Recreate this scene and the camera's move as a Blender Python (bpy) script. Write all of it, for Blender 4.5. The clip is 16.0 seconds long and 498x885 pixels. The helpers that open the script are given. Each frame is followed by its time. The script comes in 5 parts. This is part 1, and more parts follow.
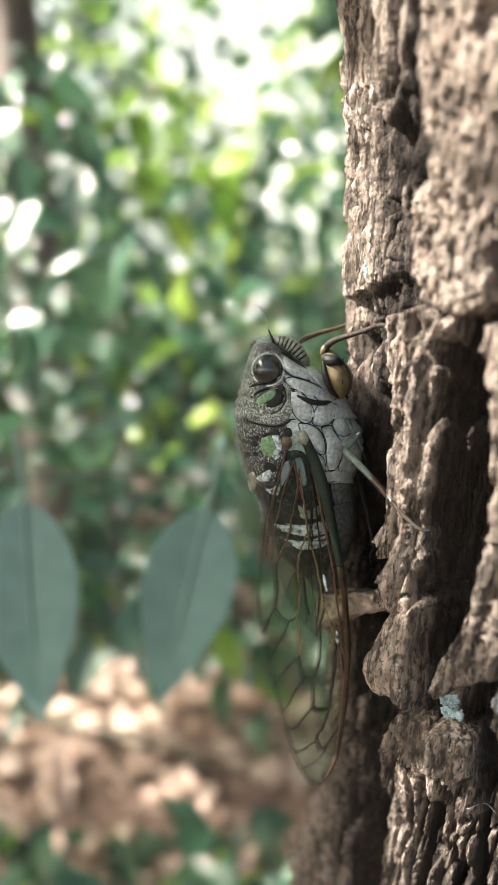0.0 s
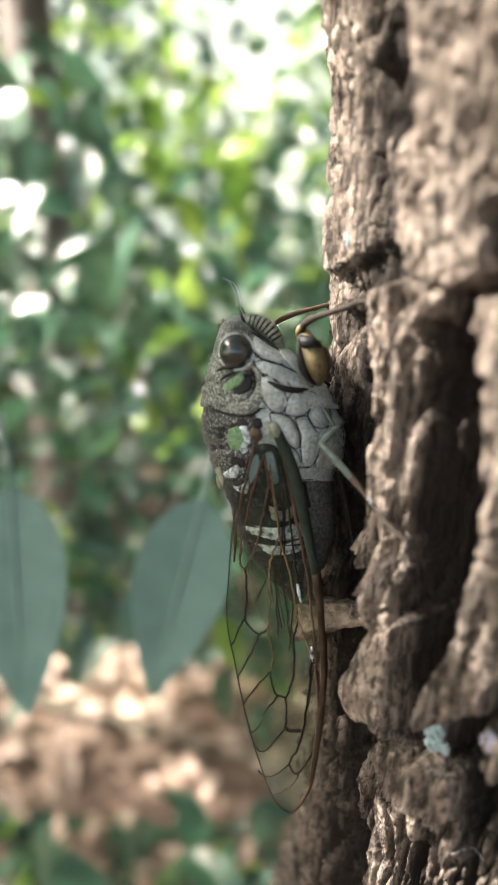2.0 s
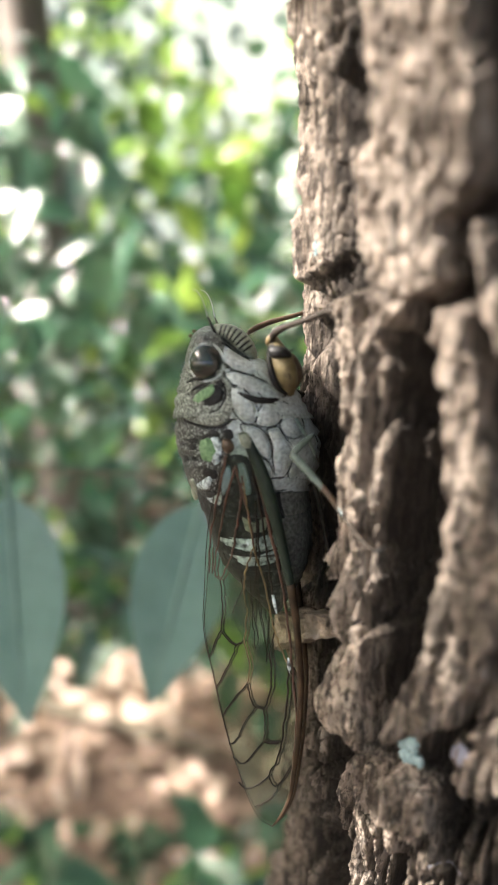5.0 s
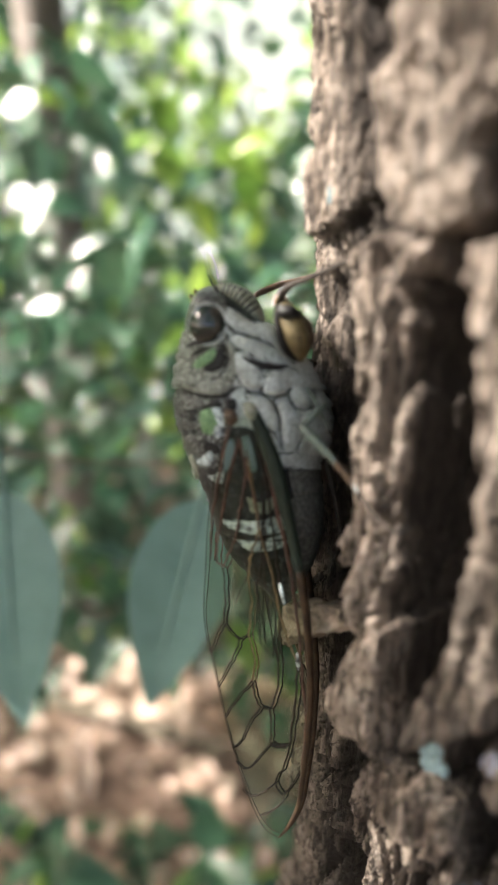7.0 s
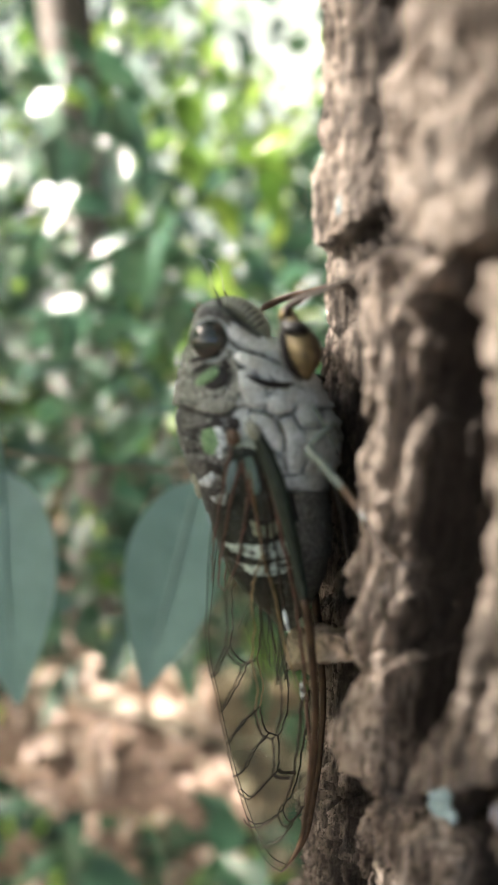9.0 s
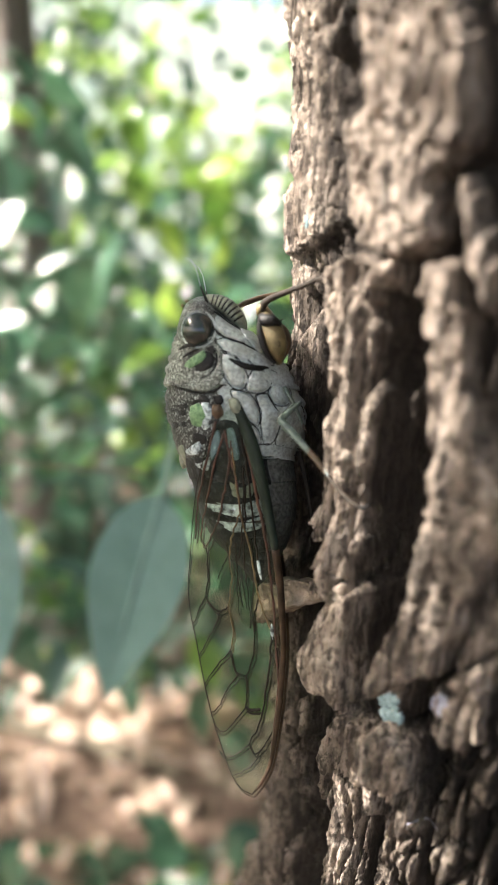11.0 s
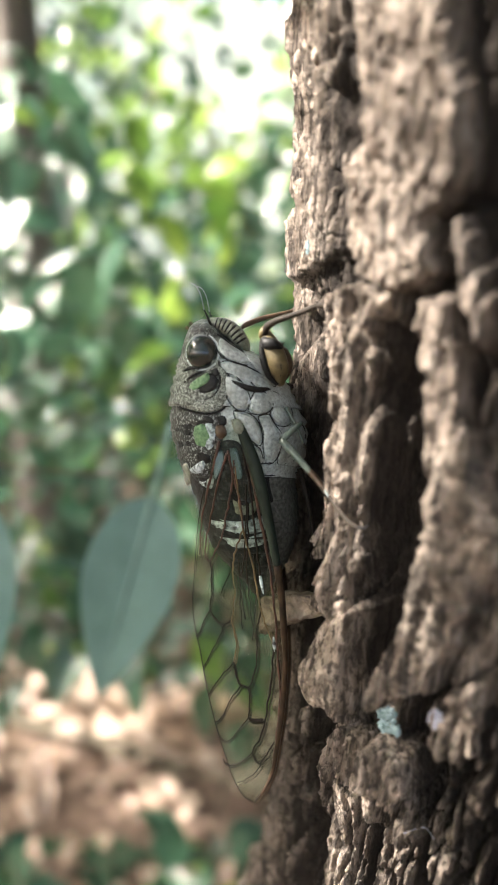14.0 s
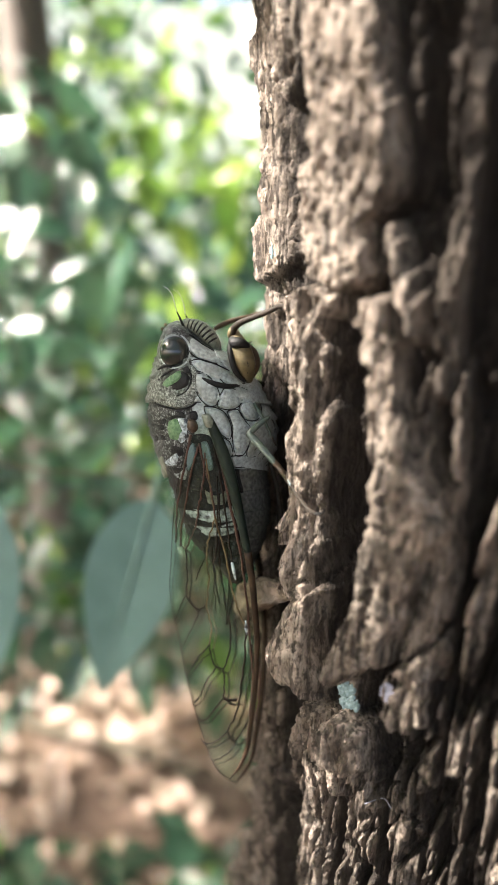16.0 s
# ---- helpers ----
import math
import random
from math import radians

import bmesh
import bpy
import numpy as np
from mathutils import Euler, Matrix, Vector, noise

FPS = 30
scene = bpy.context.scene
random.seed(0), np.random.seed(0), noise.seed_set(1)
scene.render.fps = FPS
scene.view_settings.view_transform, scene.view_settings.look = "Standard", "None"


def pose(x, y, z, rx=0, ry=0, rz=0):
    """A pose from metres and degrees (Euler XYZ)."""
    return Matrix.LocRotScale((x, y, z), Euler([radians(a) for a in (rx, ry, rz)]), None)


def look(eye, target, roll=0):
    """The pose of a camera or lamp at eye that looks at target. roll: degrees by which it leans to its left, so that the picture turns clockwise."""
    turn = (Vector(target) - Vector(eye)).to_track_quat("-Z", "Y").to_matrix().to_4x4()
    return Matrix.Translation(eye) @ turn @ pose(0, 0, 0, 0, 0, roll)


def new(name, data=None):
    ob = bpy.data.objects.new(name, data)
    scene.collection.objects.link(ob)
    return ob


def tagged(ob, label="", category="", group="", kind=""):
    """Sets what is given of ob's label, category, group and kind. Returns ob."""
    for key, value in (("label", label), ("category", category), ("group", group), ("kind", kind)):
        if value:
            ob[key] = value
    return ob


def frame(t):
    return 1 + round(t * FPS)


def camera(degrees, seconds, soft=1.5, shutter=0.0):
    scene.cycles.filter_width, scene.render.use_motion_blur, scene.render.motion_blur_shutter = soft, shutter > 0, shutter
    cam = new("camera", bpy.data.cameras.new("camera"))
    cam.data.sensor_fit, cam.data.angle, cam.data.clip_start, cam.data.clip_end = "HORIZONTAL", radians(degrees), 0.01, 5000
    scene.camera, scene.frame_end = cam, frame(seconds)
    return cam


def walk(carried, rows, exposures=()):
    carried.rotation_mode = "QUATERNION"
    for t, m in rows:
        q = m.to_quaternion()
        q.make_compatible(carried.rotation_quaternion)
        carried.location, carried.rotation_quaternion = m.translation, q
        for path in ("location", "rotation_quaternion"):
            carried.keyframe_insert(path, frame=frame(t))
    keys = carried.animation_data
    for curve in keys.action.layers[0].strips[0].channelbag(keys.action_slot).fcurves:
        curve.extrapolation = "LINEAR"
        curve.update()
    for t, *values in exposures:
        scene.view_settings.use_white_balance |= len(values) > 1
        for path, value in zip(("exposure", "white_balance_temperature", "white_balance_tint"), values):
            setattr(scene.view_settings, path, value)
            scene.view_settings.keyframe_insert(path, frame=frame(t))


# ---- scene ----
cam = camera(38.6, 16.0, soft=1.5)
METRES, EYE, TILT, LEAN, TURN = 0.092, 0.9, -15.0, 0.0, 0.0
ROWS = [
    (0.0, 0.0, 0.0, 0.0, 0.0, 0.0, -0.0),
    (0.5, 0.0187, 0.0498, -0.0062, 0.4, -0.45, -0.19),
    (1.0, 0.0281, 0.0724, -0.0167, 0.54, -0.62, -0.42),
    (1.5, 0.0526, 0.1159, -0.0064, 0.88, -0.83, -0.77),
    (2.0, 0.0533, 0.1078, 0.003, 0.88, -0.86, -0.88),
    (2.5, 0.0769, 0.1085, -0.0097, 0.62, -0.89, -0.72),
    (3.0, 0.1067, 0.1164, -0.0193, 0.39, -0.93, -0.4),
    (3.5, 0.0941, 0.1029, -0.0303, 0.37, -0.92, -0.24),
    (4.0, 0.1269, 0.1193, -0.0188, 0.38, -0.97, -0.3),
    (4.5, 0.0908, 0.1102, 0.0144, 0.86, -0.7, -0.24),
    (7.0, 0.0979, 0.1934, -0.0166, 2.35, -0.75, -0.44),
    (7.5, 0.103, 0.2166, -0.0276, 3.53, -0.84, -0.97),
    (8.0, 0.0775, 0.1948, -0.0153, 4.12, -0.81, -1.34),
    (8.5, 0.0902, 0.1842, 0.0025, 3.77, -0.56, -1.1),
    (9.0, 0.1143, 0.2265, 0.006, 4.1, -0.93, -1.04),
    (9.5, 0.1409, 0.22, -0.0072, 3.99, -0.94, -0.97),
    (10.0, 0.1189, 0.1381, -0.0392, 1.08, -0.06, -0.79),
    (12.5, 0.0599, 0.0727, -0.0286, -1.26, 1.24, -1.45),
    (13.0, 0.0869, 0.0796, -0.0109, -0.6, 0.8, -1.34),
    (13.5, 0.0811, 0.0768, -0.0285, -0.47, 0.67, -1.11),
    (14.0, 0.0764, 0.067, -0.0225, -0.47, 0.67, -1.3),
    (14.5, 0.0745, 0.0377, -0.0142, 0.02, 0.91, -1.49),
    (15.0, 0.0868, 0.0053, -0.0104, 0.53, 1.23, -1.43),
    (15.5, 0.1019, 0.0043, -0.003, 0.65, 1.33, -1.07),
    (16.0, 0.1326, 0.0141, -0.0366, 0.67, 1.04, -1.04),
]
START = pose(0, 0, EYE, TILT, LEAN, TURN)
walk(cam, [(t, START @ pose(METRES * x, METRES * y, METRES * z, 90 + pitch, roll, yaw)) for t, x, y, z, yaw, pitch, roll in ROWS],
     [(0.0, 2.35), (0.5, 2.43), (1.0, 2.31), (1.5, 2.11), (2.0, 2.35), (2.5, 2.45), (3.5, 2.41), (4.5, 2.47), (7.0, 2.22), (8.0, 2.20), (8.5, 2.17), (9.0, 2.29), (9.5, 2.53),
      (10.0, 2.61), (12.5, 2.33), (13.0, 2.45), (14.0, 2.45), (14.5, 2.39), (15.0, 2.38), (15.5, 2.33), (16.0, 2.47)])
cam.data.dof.use_dof = True
cam.data.dof.focus_distance = 0.0834
cam.data.dof.aperture_fstop = 22.5  # an entrance of 2.4 mm

# ---- world, sun, exposure ----
SUN = Vector((-0.78, -0.07, 0.62)).normalized()
world = bpy.data.worlds.new("sky")
scene.world = world
world.use_nodes = True
_bg = world.node_tree.nodes["Background"]
_sky = world.node_tree.nodes.new("ShaderNodeTexSky")
_sky.sky_type, _sky.sun_disc = "NISHITA", False
_sky.sun_elevation = math.asin(SUN.z)
_sky.sun_rotation = math.atan2(SUN.x, SUN.y)
_sky.air_density, _sky.dust_density, _sky.ozone_density = 0.7, 7.0, 0.8
_bg.inputs["Strength"].default_value = 0.15
world.node_tree.links.new(_sky.outputs["Color"], _bg.inputs["Color"])
sun = new("sun", bpy.data.lights.new("sun", "SUN"))
sun.data.energy, sun.data.angle, sun.data.color = 4.7, radians(0.5), (1.0, 0.915, 0.82)
sun.matrix_world = look(SUN * 5, (0, 0, 0))


# ---- materials ----
def mat(name, stops, scale=300.0, detail=6.0, rough=0.6, bump=0.0, bump_scale=None, squash=(1, 1, 1), second=None, random_tint=0.0,
        spec=0.5, metal=0.0, transmit=0.0, coat=0.0):
    """A material whose colour runs through stops by a noise of that scale; second: (colour, scale, from, to), a coarser stain."""
    m = bpy.data.materials.new(name)
    m.use_nodes = True
    n, link = m.node_tree.nodes, m.node_tree.links.new
    b = n["Principled BSDF"]
    b.inputs["Specular IOR Level"].default_value, b.inputs["Metallic"].default_value = spec, metal
    b.inputs["Coat Weight"].default_value = coat
    co = n.new("ShaderNodeTexCoord")
    mp = n.new("ShaderNodeMapping")
    mp.inputs["Scale"].default_value = squash
    link(co.outputs["Object"], mp.inputs["Vector"])
    tx = n.new("ShaderNodeTexNoise")
    tx.inputs["Scale"].default_value, tx.inputs["Detail"].default_value = scale, detail
    link(mp.outputs["Vector"], tx.inputs["Vector"])
    ramp = n.new("ShaderNodeValToRGB")
    els = ramp.color_ramp.elements
    while len(els) < len(stops):
        els.new(0.5)
    for e, (p, c) in zip(els, stops):
        e.position, e.color = p, (*c, 1)
    link(tx.outputs["Fac"], ramp.inputs["Fac"])
    colour = ramp.outputs["Color"]
    if second:
        c, sc, lo, hi = second
        t2 = n.new("ShaderNodeTexNoise")
        t2.inputs["Scale"].default_value, t2.inputs["Detail"].default_value = sc, 4
        link(mp.outputs["Vector"], t2.inputs["Vector"])
        mr = n.new("ShaderNodeMapRange")
        mr.inputs["From Min"].default_value, mr.inputs["From Max"].default_value = lo, hi
        link(t2.outputs["Fac"], mr.inputs["Value"])
        mx = n.new("ShaderNodeMix")
        mx.data_type = "RGBA"
        link(mr.outputs["Result"], mx.inputs["Factor"])
        link(colour, mx.inputs[6])
        mx.inputs[7].default_value = (*c, 1)
        colour = mx.outputs[2]
    if random_tint:
        info = n.new("ShaderNodeObjectInfo")
        geo = n.new("ShaderNodeNewGeometry")
        add = n.new("ShaderNodeMath")
        link(info.outputs["Random"], add.inputs[0])
        link(geo.outputs["Random Per Island"], add.inputs[1])
        fr = n.new("ShaderNodeMath")
        fr.operation = "FRACT"
        link(add.outputs[0], fr.inputs[0])
        vr = n.new("ShaderNodeMapRange")
        vr.inputs["To Min"].default_value, vr.inputs["To Max"].default_value = 1 - random_tint, 1 + random_tint
        link(fr.outputs[0], vr.inputs["Value"])
        hs = n.new("ShaderNodeHueSaturation")
        link(vr.outputs["Result"], hs.inputs["Value"])
        hr = n.new("ShaderNodeMapRange")
        hr.inputs["To Min"].default_value, hr.inputs["To Max"].default_value = 0.5 + random_tint * 0.06, 0.5 - random_tint * 0.06
        link(fr.outputs[0], hr.inputs["Value"])
        link(hr.outputs["Result"], hs.inputs["Hue"])
        link(colour, hs.inputs["Color"])
        colour = hs.outputs["Color"]
    link(colour, b.inputs["Base Color"])
    rr = n.new("ShaderNodeMapRange")
    rr.inputs["To Min"].default_value, rr.inputs["To Max"].default_value = max(rough - 0.12, 0.03), min(rough + 0.12, 1)
    link(tx.outputs["Fac"], rr.inputs["Value"])
    link(rr.outputs["Result"], b.inputs["Roughness"])
    if bump:
        bx = n.new("ShaderNodeTexNoise")
        bx.inputs["Scale"].default_value, bx.inputs["Detail"].default_value = bump_scale or scale * 2, 5
        link(mp.outputs["Vector"], bx.inputs["Vector"])
        bp = n.new("ShaderNodeBump")
        bp.inputs["Distance"].default_value = bump
        bp.inputs["Strength"].default_value = 1.0
        link(bx.outputs["Fac"], bp.inputs["Height"])
        link(bp.outputs["Normal"], b.inputs["Normal"])
    if transmit:
        tr = n.new("ShaderNodeBsdfTranslucent")
        link(colour, tr.inputs["Color"])
        ms = n.new("ShaderNodeMixShader")
        ms.inputs["Fac"].default_value = transmit
        link(b.outputs[0], ms.inputs[1])
        link(tr.outputs[0], ms.inputs[2])
        link(ms.outputs[0], n["Material Output"].inputs["Surface"])
    return m


def membrane(name, tint, clear):
    """A clear wing skin: mostly see-through, with a thin gloss."""
    m = bpy.data.materials.new(name)
    m.use_nodes = True
    n, link = m.node_tree.nodes, m.node_tree.links.new
    b = n["Principled BSDF"]
    b.inputs["Base Color"].default_value = (*tint, 1)
    b.inputs["Roughness"].default_value = 0.22
    tr = n.new("ShaderNodeBsdfTransparent")
    tr.inputs["Color"].default_value = (0.84, 0.88, 0.81, 1)
    tx = n.new("ShaderNodeTexNoise")
    tx.inputs["Scale"].default_value = 500
    mr = n.new("ShaderNodeMapRange")
    mr.inputs["To Min"].default_value, mr.inputs["To Max"].default_value = clear - 0.05, clear + 0.03
    link(tx.outputs["Fac"], mr.inputs["Value"])
    bp = n.new("ShaderNodeBump")
    bp.inputs["Distance"].default_value = 0.0002
    link(tx.outputs["Fac"], bp.inputs["Height"])
    link(bp.outputs["Normal"], b.inputs["Normal"])
    ms = n.new("ShaderNodeMixShader")
    link(mr.outputs["Result"], ms.inputs["Fac"])
    link(b.outputs[0], ms.inputs[1])
    link(tr.outputs[0], ms.inputs[2])
    link(ms.outputs[0], n["Material Output"].inputs["Surface"])
    return m


def bark_material():
    """Weathered bark: tan and grey-brown scales, dark upright fibres and pits, with the same fibres in relief and their
    dips shaded by colour.
    """
    m = mat("bark", [(0.28, (0.12, 0.094, 0.076)), (0.43, (0.32, 0.262, 0.216)), (0.58, (0.52, 0.436, 0.370)), (0.75, (0.40, 0.36, 0.32))], scale=520, detail=9,
            rough=0.88, squash=(1, 1, 0.4), second=((0.25, 0.212, 0.178), 110, 0.50, 0.68), spec=0.25)
    n, link = m.node_tree.nodes, m.node_tree.links.new
    b = n["Principled BSDF"]
    base = b.inputs["Base Color"].links[0].from_socket
    co = n.new("ShaderNodeTexCoord")

    def layer(scale, squash, detail):
        mp = n.new("ShaderNodeMapping")
        mp.inputs["Scale"].default_value = squash
        link(co.outputs["Object"], mp.inputs["Vector"])
        tx = n.new("ShaderNodeTexNoise")
        tx.inputs["Scale"].default_value, tx.inputs["Detail"].default_value, tx.inputs["Roughness"].default_value = scale, detail, 0.65
        link(mp.outputs["Vector"], tx.inputs["Vector"])
        return tx.outputs["Fac"]

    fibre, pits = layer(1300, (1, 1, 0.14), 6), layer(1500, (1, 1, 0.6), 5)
    # low spots of the relief get a dark colour, crevice shade painted in
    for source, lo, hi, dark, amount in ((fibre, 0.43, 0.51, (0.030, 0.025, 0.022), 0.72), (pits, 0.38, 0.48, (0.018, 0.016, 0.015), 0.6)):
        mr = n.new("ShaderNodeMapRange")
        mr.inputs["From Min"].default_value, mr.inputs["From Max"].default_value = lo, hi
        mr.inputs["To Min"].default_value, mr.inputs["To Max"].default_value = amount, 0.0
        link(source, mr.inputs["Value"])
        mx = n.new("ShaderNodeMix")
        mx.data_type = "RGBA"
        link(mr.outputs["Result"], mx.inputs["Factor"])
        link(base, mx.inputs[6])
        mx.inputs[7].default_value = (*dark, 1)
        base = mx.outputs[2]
    # paler outer scales, darker inner cork; the depth mix also paints furrow shade into the colour
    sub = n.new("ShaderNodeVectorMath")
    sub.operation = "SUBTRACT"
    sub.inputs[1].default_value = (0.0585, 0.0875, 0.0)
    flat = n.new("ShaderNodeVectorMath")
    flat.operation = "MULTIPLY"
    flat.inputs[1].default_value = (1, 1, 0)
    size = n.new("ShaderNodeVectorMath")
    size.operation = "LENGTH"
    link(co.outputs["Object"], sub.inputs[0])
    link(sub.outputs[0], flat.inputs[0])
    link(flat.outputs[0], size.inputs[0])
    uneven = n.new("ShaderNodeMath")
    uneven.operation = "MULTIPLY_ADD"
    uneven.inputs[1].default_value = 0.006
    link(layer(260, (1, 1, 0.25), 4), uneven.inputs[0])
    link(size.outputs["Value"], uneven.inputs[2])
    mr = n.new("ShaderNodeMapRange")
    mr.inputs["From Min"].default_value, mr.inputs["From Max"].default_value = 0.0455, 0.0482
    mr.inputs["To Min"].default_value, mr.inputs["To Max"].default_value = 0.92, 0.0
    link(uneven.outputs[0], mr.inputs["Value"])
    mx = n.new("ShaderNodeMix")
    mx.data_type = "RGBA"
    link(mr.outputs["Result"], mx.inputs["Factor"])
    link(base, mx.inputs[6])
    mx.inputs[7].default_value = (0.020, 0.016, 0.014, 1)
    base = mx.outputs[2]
    # dark streaks down the bark, painted in as a stand-in for furrow shade
    wide, fine_streak = layer(55, (1, 1, 0.09), 2), layer(420, (1, 1, 0.10), 4)
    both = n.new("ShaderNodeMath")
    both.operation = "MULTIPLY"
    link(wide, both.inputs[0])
    link(fine_streak, both.inputs[1])
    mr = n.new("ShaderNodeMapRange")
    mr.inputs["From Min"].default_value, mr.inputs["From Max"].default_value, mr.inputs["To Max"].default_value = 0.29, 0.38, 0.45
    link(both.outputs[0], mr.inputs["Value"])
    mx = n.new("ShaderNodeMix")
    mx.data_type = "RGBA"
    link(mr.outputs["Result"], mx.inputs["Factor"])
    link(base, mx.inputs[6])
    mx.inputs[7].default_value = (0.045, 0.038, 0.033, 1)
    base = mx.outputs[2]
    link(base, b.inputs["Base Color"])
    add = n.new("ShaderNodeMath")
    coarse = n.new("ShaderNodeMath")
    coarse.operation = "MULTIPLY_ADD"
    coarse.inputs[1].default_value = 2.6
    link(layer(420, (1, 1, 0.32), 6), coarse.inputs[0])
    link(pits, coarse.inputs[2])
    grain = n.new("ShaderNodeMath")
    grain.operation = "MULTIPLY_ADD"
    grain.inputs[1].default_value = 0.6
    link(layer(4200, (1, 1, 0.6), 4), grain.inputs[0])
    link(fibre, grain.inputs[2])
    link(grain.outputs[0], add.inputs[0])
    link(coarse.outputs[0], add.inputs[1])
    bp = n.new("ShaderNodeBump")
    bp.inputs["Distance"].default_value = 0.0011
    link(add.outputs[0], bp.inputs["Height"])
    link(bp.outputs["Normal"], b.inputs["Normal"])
    return m


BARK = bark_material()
CHIP = mat("bark_chip", [(0.3, (0.11, 0.088, 0.07)), (0.55, (0.24, 0.195, 0.155)), (0.8, (0.34, 0.28, 0.225))], scale=700, detail=8,
           rough=0.9, bump=0.0004, bump_scale=2500, second=((0.24, 0.21, 0.18), 160, 0.5, 0.7), spec=0.2)
LICHEN = mat("lichen", [(0.3, (0.15, 0.22, 0.24)), (0.7, (0.30, 0.41, 0.44))], scale=2500, rough=0.9, bump=0.0002)
SILK = mat("silk", [(0.3, (0.22, 0.23, 0.30)), (0.7, (0.34, 0.35, 0.44))], scale=2500, rough=0.4)
CUTICLE = mat("cuticle", [(0.44, (0.010, 0.011, 0.011)), (0.53, (0.040, 0.044, 0.042)), (0.61, (0.20, 0.222, 0.214)), (0.74, (0.50, 0.56, 0.56))], scale=5200, detail=8,
              rough=0.5, bump=0.00016, bump_scale=5000, squash=(1, 1, 0.45))
COLLAR = mat("collar_cuticle", [(0.34, (0.028, 0.032, 0.027)), (0.48, (0.120, 0.135, 0.118)), (0.66, (0.368, 0.410, 0.378))], scale=5200, detail=8, rough=0.5, bump=0.00015, bump_scale=6000)
SHIELD = mat("shield_cuticle", [(0.36, (0.020, 0.023, 0.019)), (0.50, (0.105, 0.118, 0.102)), (0.68, (0.34, 0.38, 0.35))], scale=3600, detail=8, rough=0.4, bump=0.00018, bump_scale=4200, second=((0.022, 0.026, 0.021), 420, 0.52, 0.68))
GREYPLATE = mat("grey_plate", [(0.32, (0.26, 0.295, 0.29)), (0.50, (0.41, 0.46, 0.455)), (0.70, (0.54, 0.61, 0.61))], scale=2600, detail=8,
                rough=0.42, bump=0.0001, bump_scale=5000, second=((0.22, 0.24, 0.22), 520, 0.5, 0.75))
BELLY = mat("dusty_belly", [(0.34, (0.045, 0.046, 0.041)), (0.52, (0.10, 0.102, 0.092)), (0.72, (0.17, 0.175, 0.16))], scale=2200, detail=8, rough=0.7, bump=0.00012, bump_scale=4500)
BLACK = mat("black_cuticle", [(0.3, (0.005, 0.005, 0.006)), (0.7, (0.016, 0.016, 0.016))], scale=2500, rough=0.45, spec=0.25, bump=0.0001)
DARKCUT = mat("dark_cuticle", [(0.46, (0.005, 0.006, 0.007)), (0.58, (0.02, 0.023, 0.025)), (0.74, (0.11, 0.125, 0.13))], scale=1300, rough=0.45, spec=0.25, bump=0.00012, bump_scale=4000)
PALE = mat("pale_cuticle", [(0.3, (0.13, 0.145, 0.11)), (0.7, (0.27, 0.295, 0.24))], scale=2200, rough=0.5, bump=0.0001)
GREEN = mat("green_patch", [(0.35, (0.05, 0.13, 0.055)), (0.7, (0.16, 0.28, 0.14))], scale=2600, rough=0.5, bump=0.0001, second=((0.18, 0.27, 0.15), 900, 0.54, 0.74))
BLOOM = mat("white_bloom", [(0.36, (0.056, 0.063, 0.064)), (0.46, (0.269, 0.316, 0.333)), (0.62, (0.605, 0.701, 0.737))], scale=1500, rough=0.85, bump=0.0002)
BROWN = mat("brown_leg", [(0.3, (0.025, 0.016, 0.01)), (0.7, (0.09, 0.055, 0.03))], scale=1400, rough=0.4, bump=0.00006)
OCHRE = mat("ochre_leg", [(0.3, (0.075, 0.057, 0.024)), (0.7, (0.155, 0.122, 0.056))], scale=1400, rough=0.5, bump=0.00005)
LEGDARK = mat("dark_leg", [(0.3, (0.006, 0.005, 0.004)), (0.7, (0.03, 0.022, 0.016))], scale=3600, rough=0.6, spec=0.2, bump=0.00006)
LEGGREY = mat("grey_leg", [(0.3, (0.055, 0.078, 0.068)), (0.7, (0.125, 0.165, 0.145))], scale=1600, rough=0.45, bump=0.00006)
EYE_MAT = mat("compound_eye", [(0.3, (0.008, 0.011, 0.010)), (0.7, (0.020, 0.026, 0.023))], scale=700, rough=0.2, coat=0.5)
VEIN_DARK = mat("dark_vein", [(0.3, (0.008, 0.006, 0.005)), (0.7, (0.026, 0.018, 0.013))], scale=900, rough=0.6, spec=0.15)
VEIN_GOLD = mat("gold_vein", [(0.3, (0.07, 0.045, 0.02)), (0.7, (0.19, 0.135, 0.06))], scale=900, rough=0.4)
VEIN_RED = mat("red_vein", [(0.3, (0.028, 0.014, 0.011)), (0.7, (0.10, 0.042, 0.028))], scale=900, rough=0.4)
EDGE = mat("wing_edge", [(0.3, (0.014, 0.009, 0.006)), (0.7, (0.060, 0.036, 0.020))], scale=700, rough=0.5, spec=0.25)
COSTA = mat("costa_vein", [(0.3, (0.008, 0.014, 0.010)), (0.7, (0.024, 0.036, 0.028))], scale=500, rough=0.45, spec=0.25)
SKIN = membrane("wing_skin", (0.20, 0.24, 0.20), 0.92)
SKIN_BLUE = membrane("basal_skin", (0.26, 0.40, 0.42), 0.15)
LEAF_DARK = mat("dark_leaf", [(0.3, (0.030, 0.080, 0.046)), (0.7, (0.060, 0.130, 0.078))], scale=40, rough=0.16, spec=1.0, random_tint=0.35, transmit=0.25, bump=0.0016, bump_scale=160)
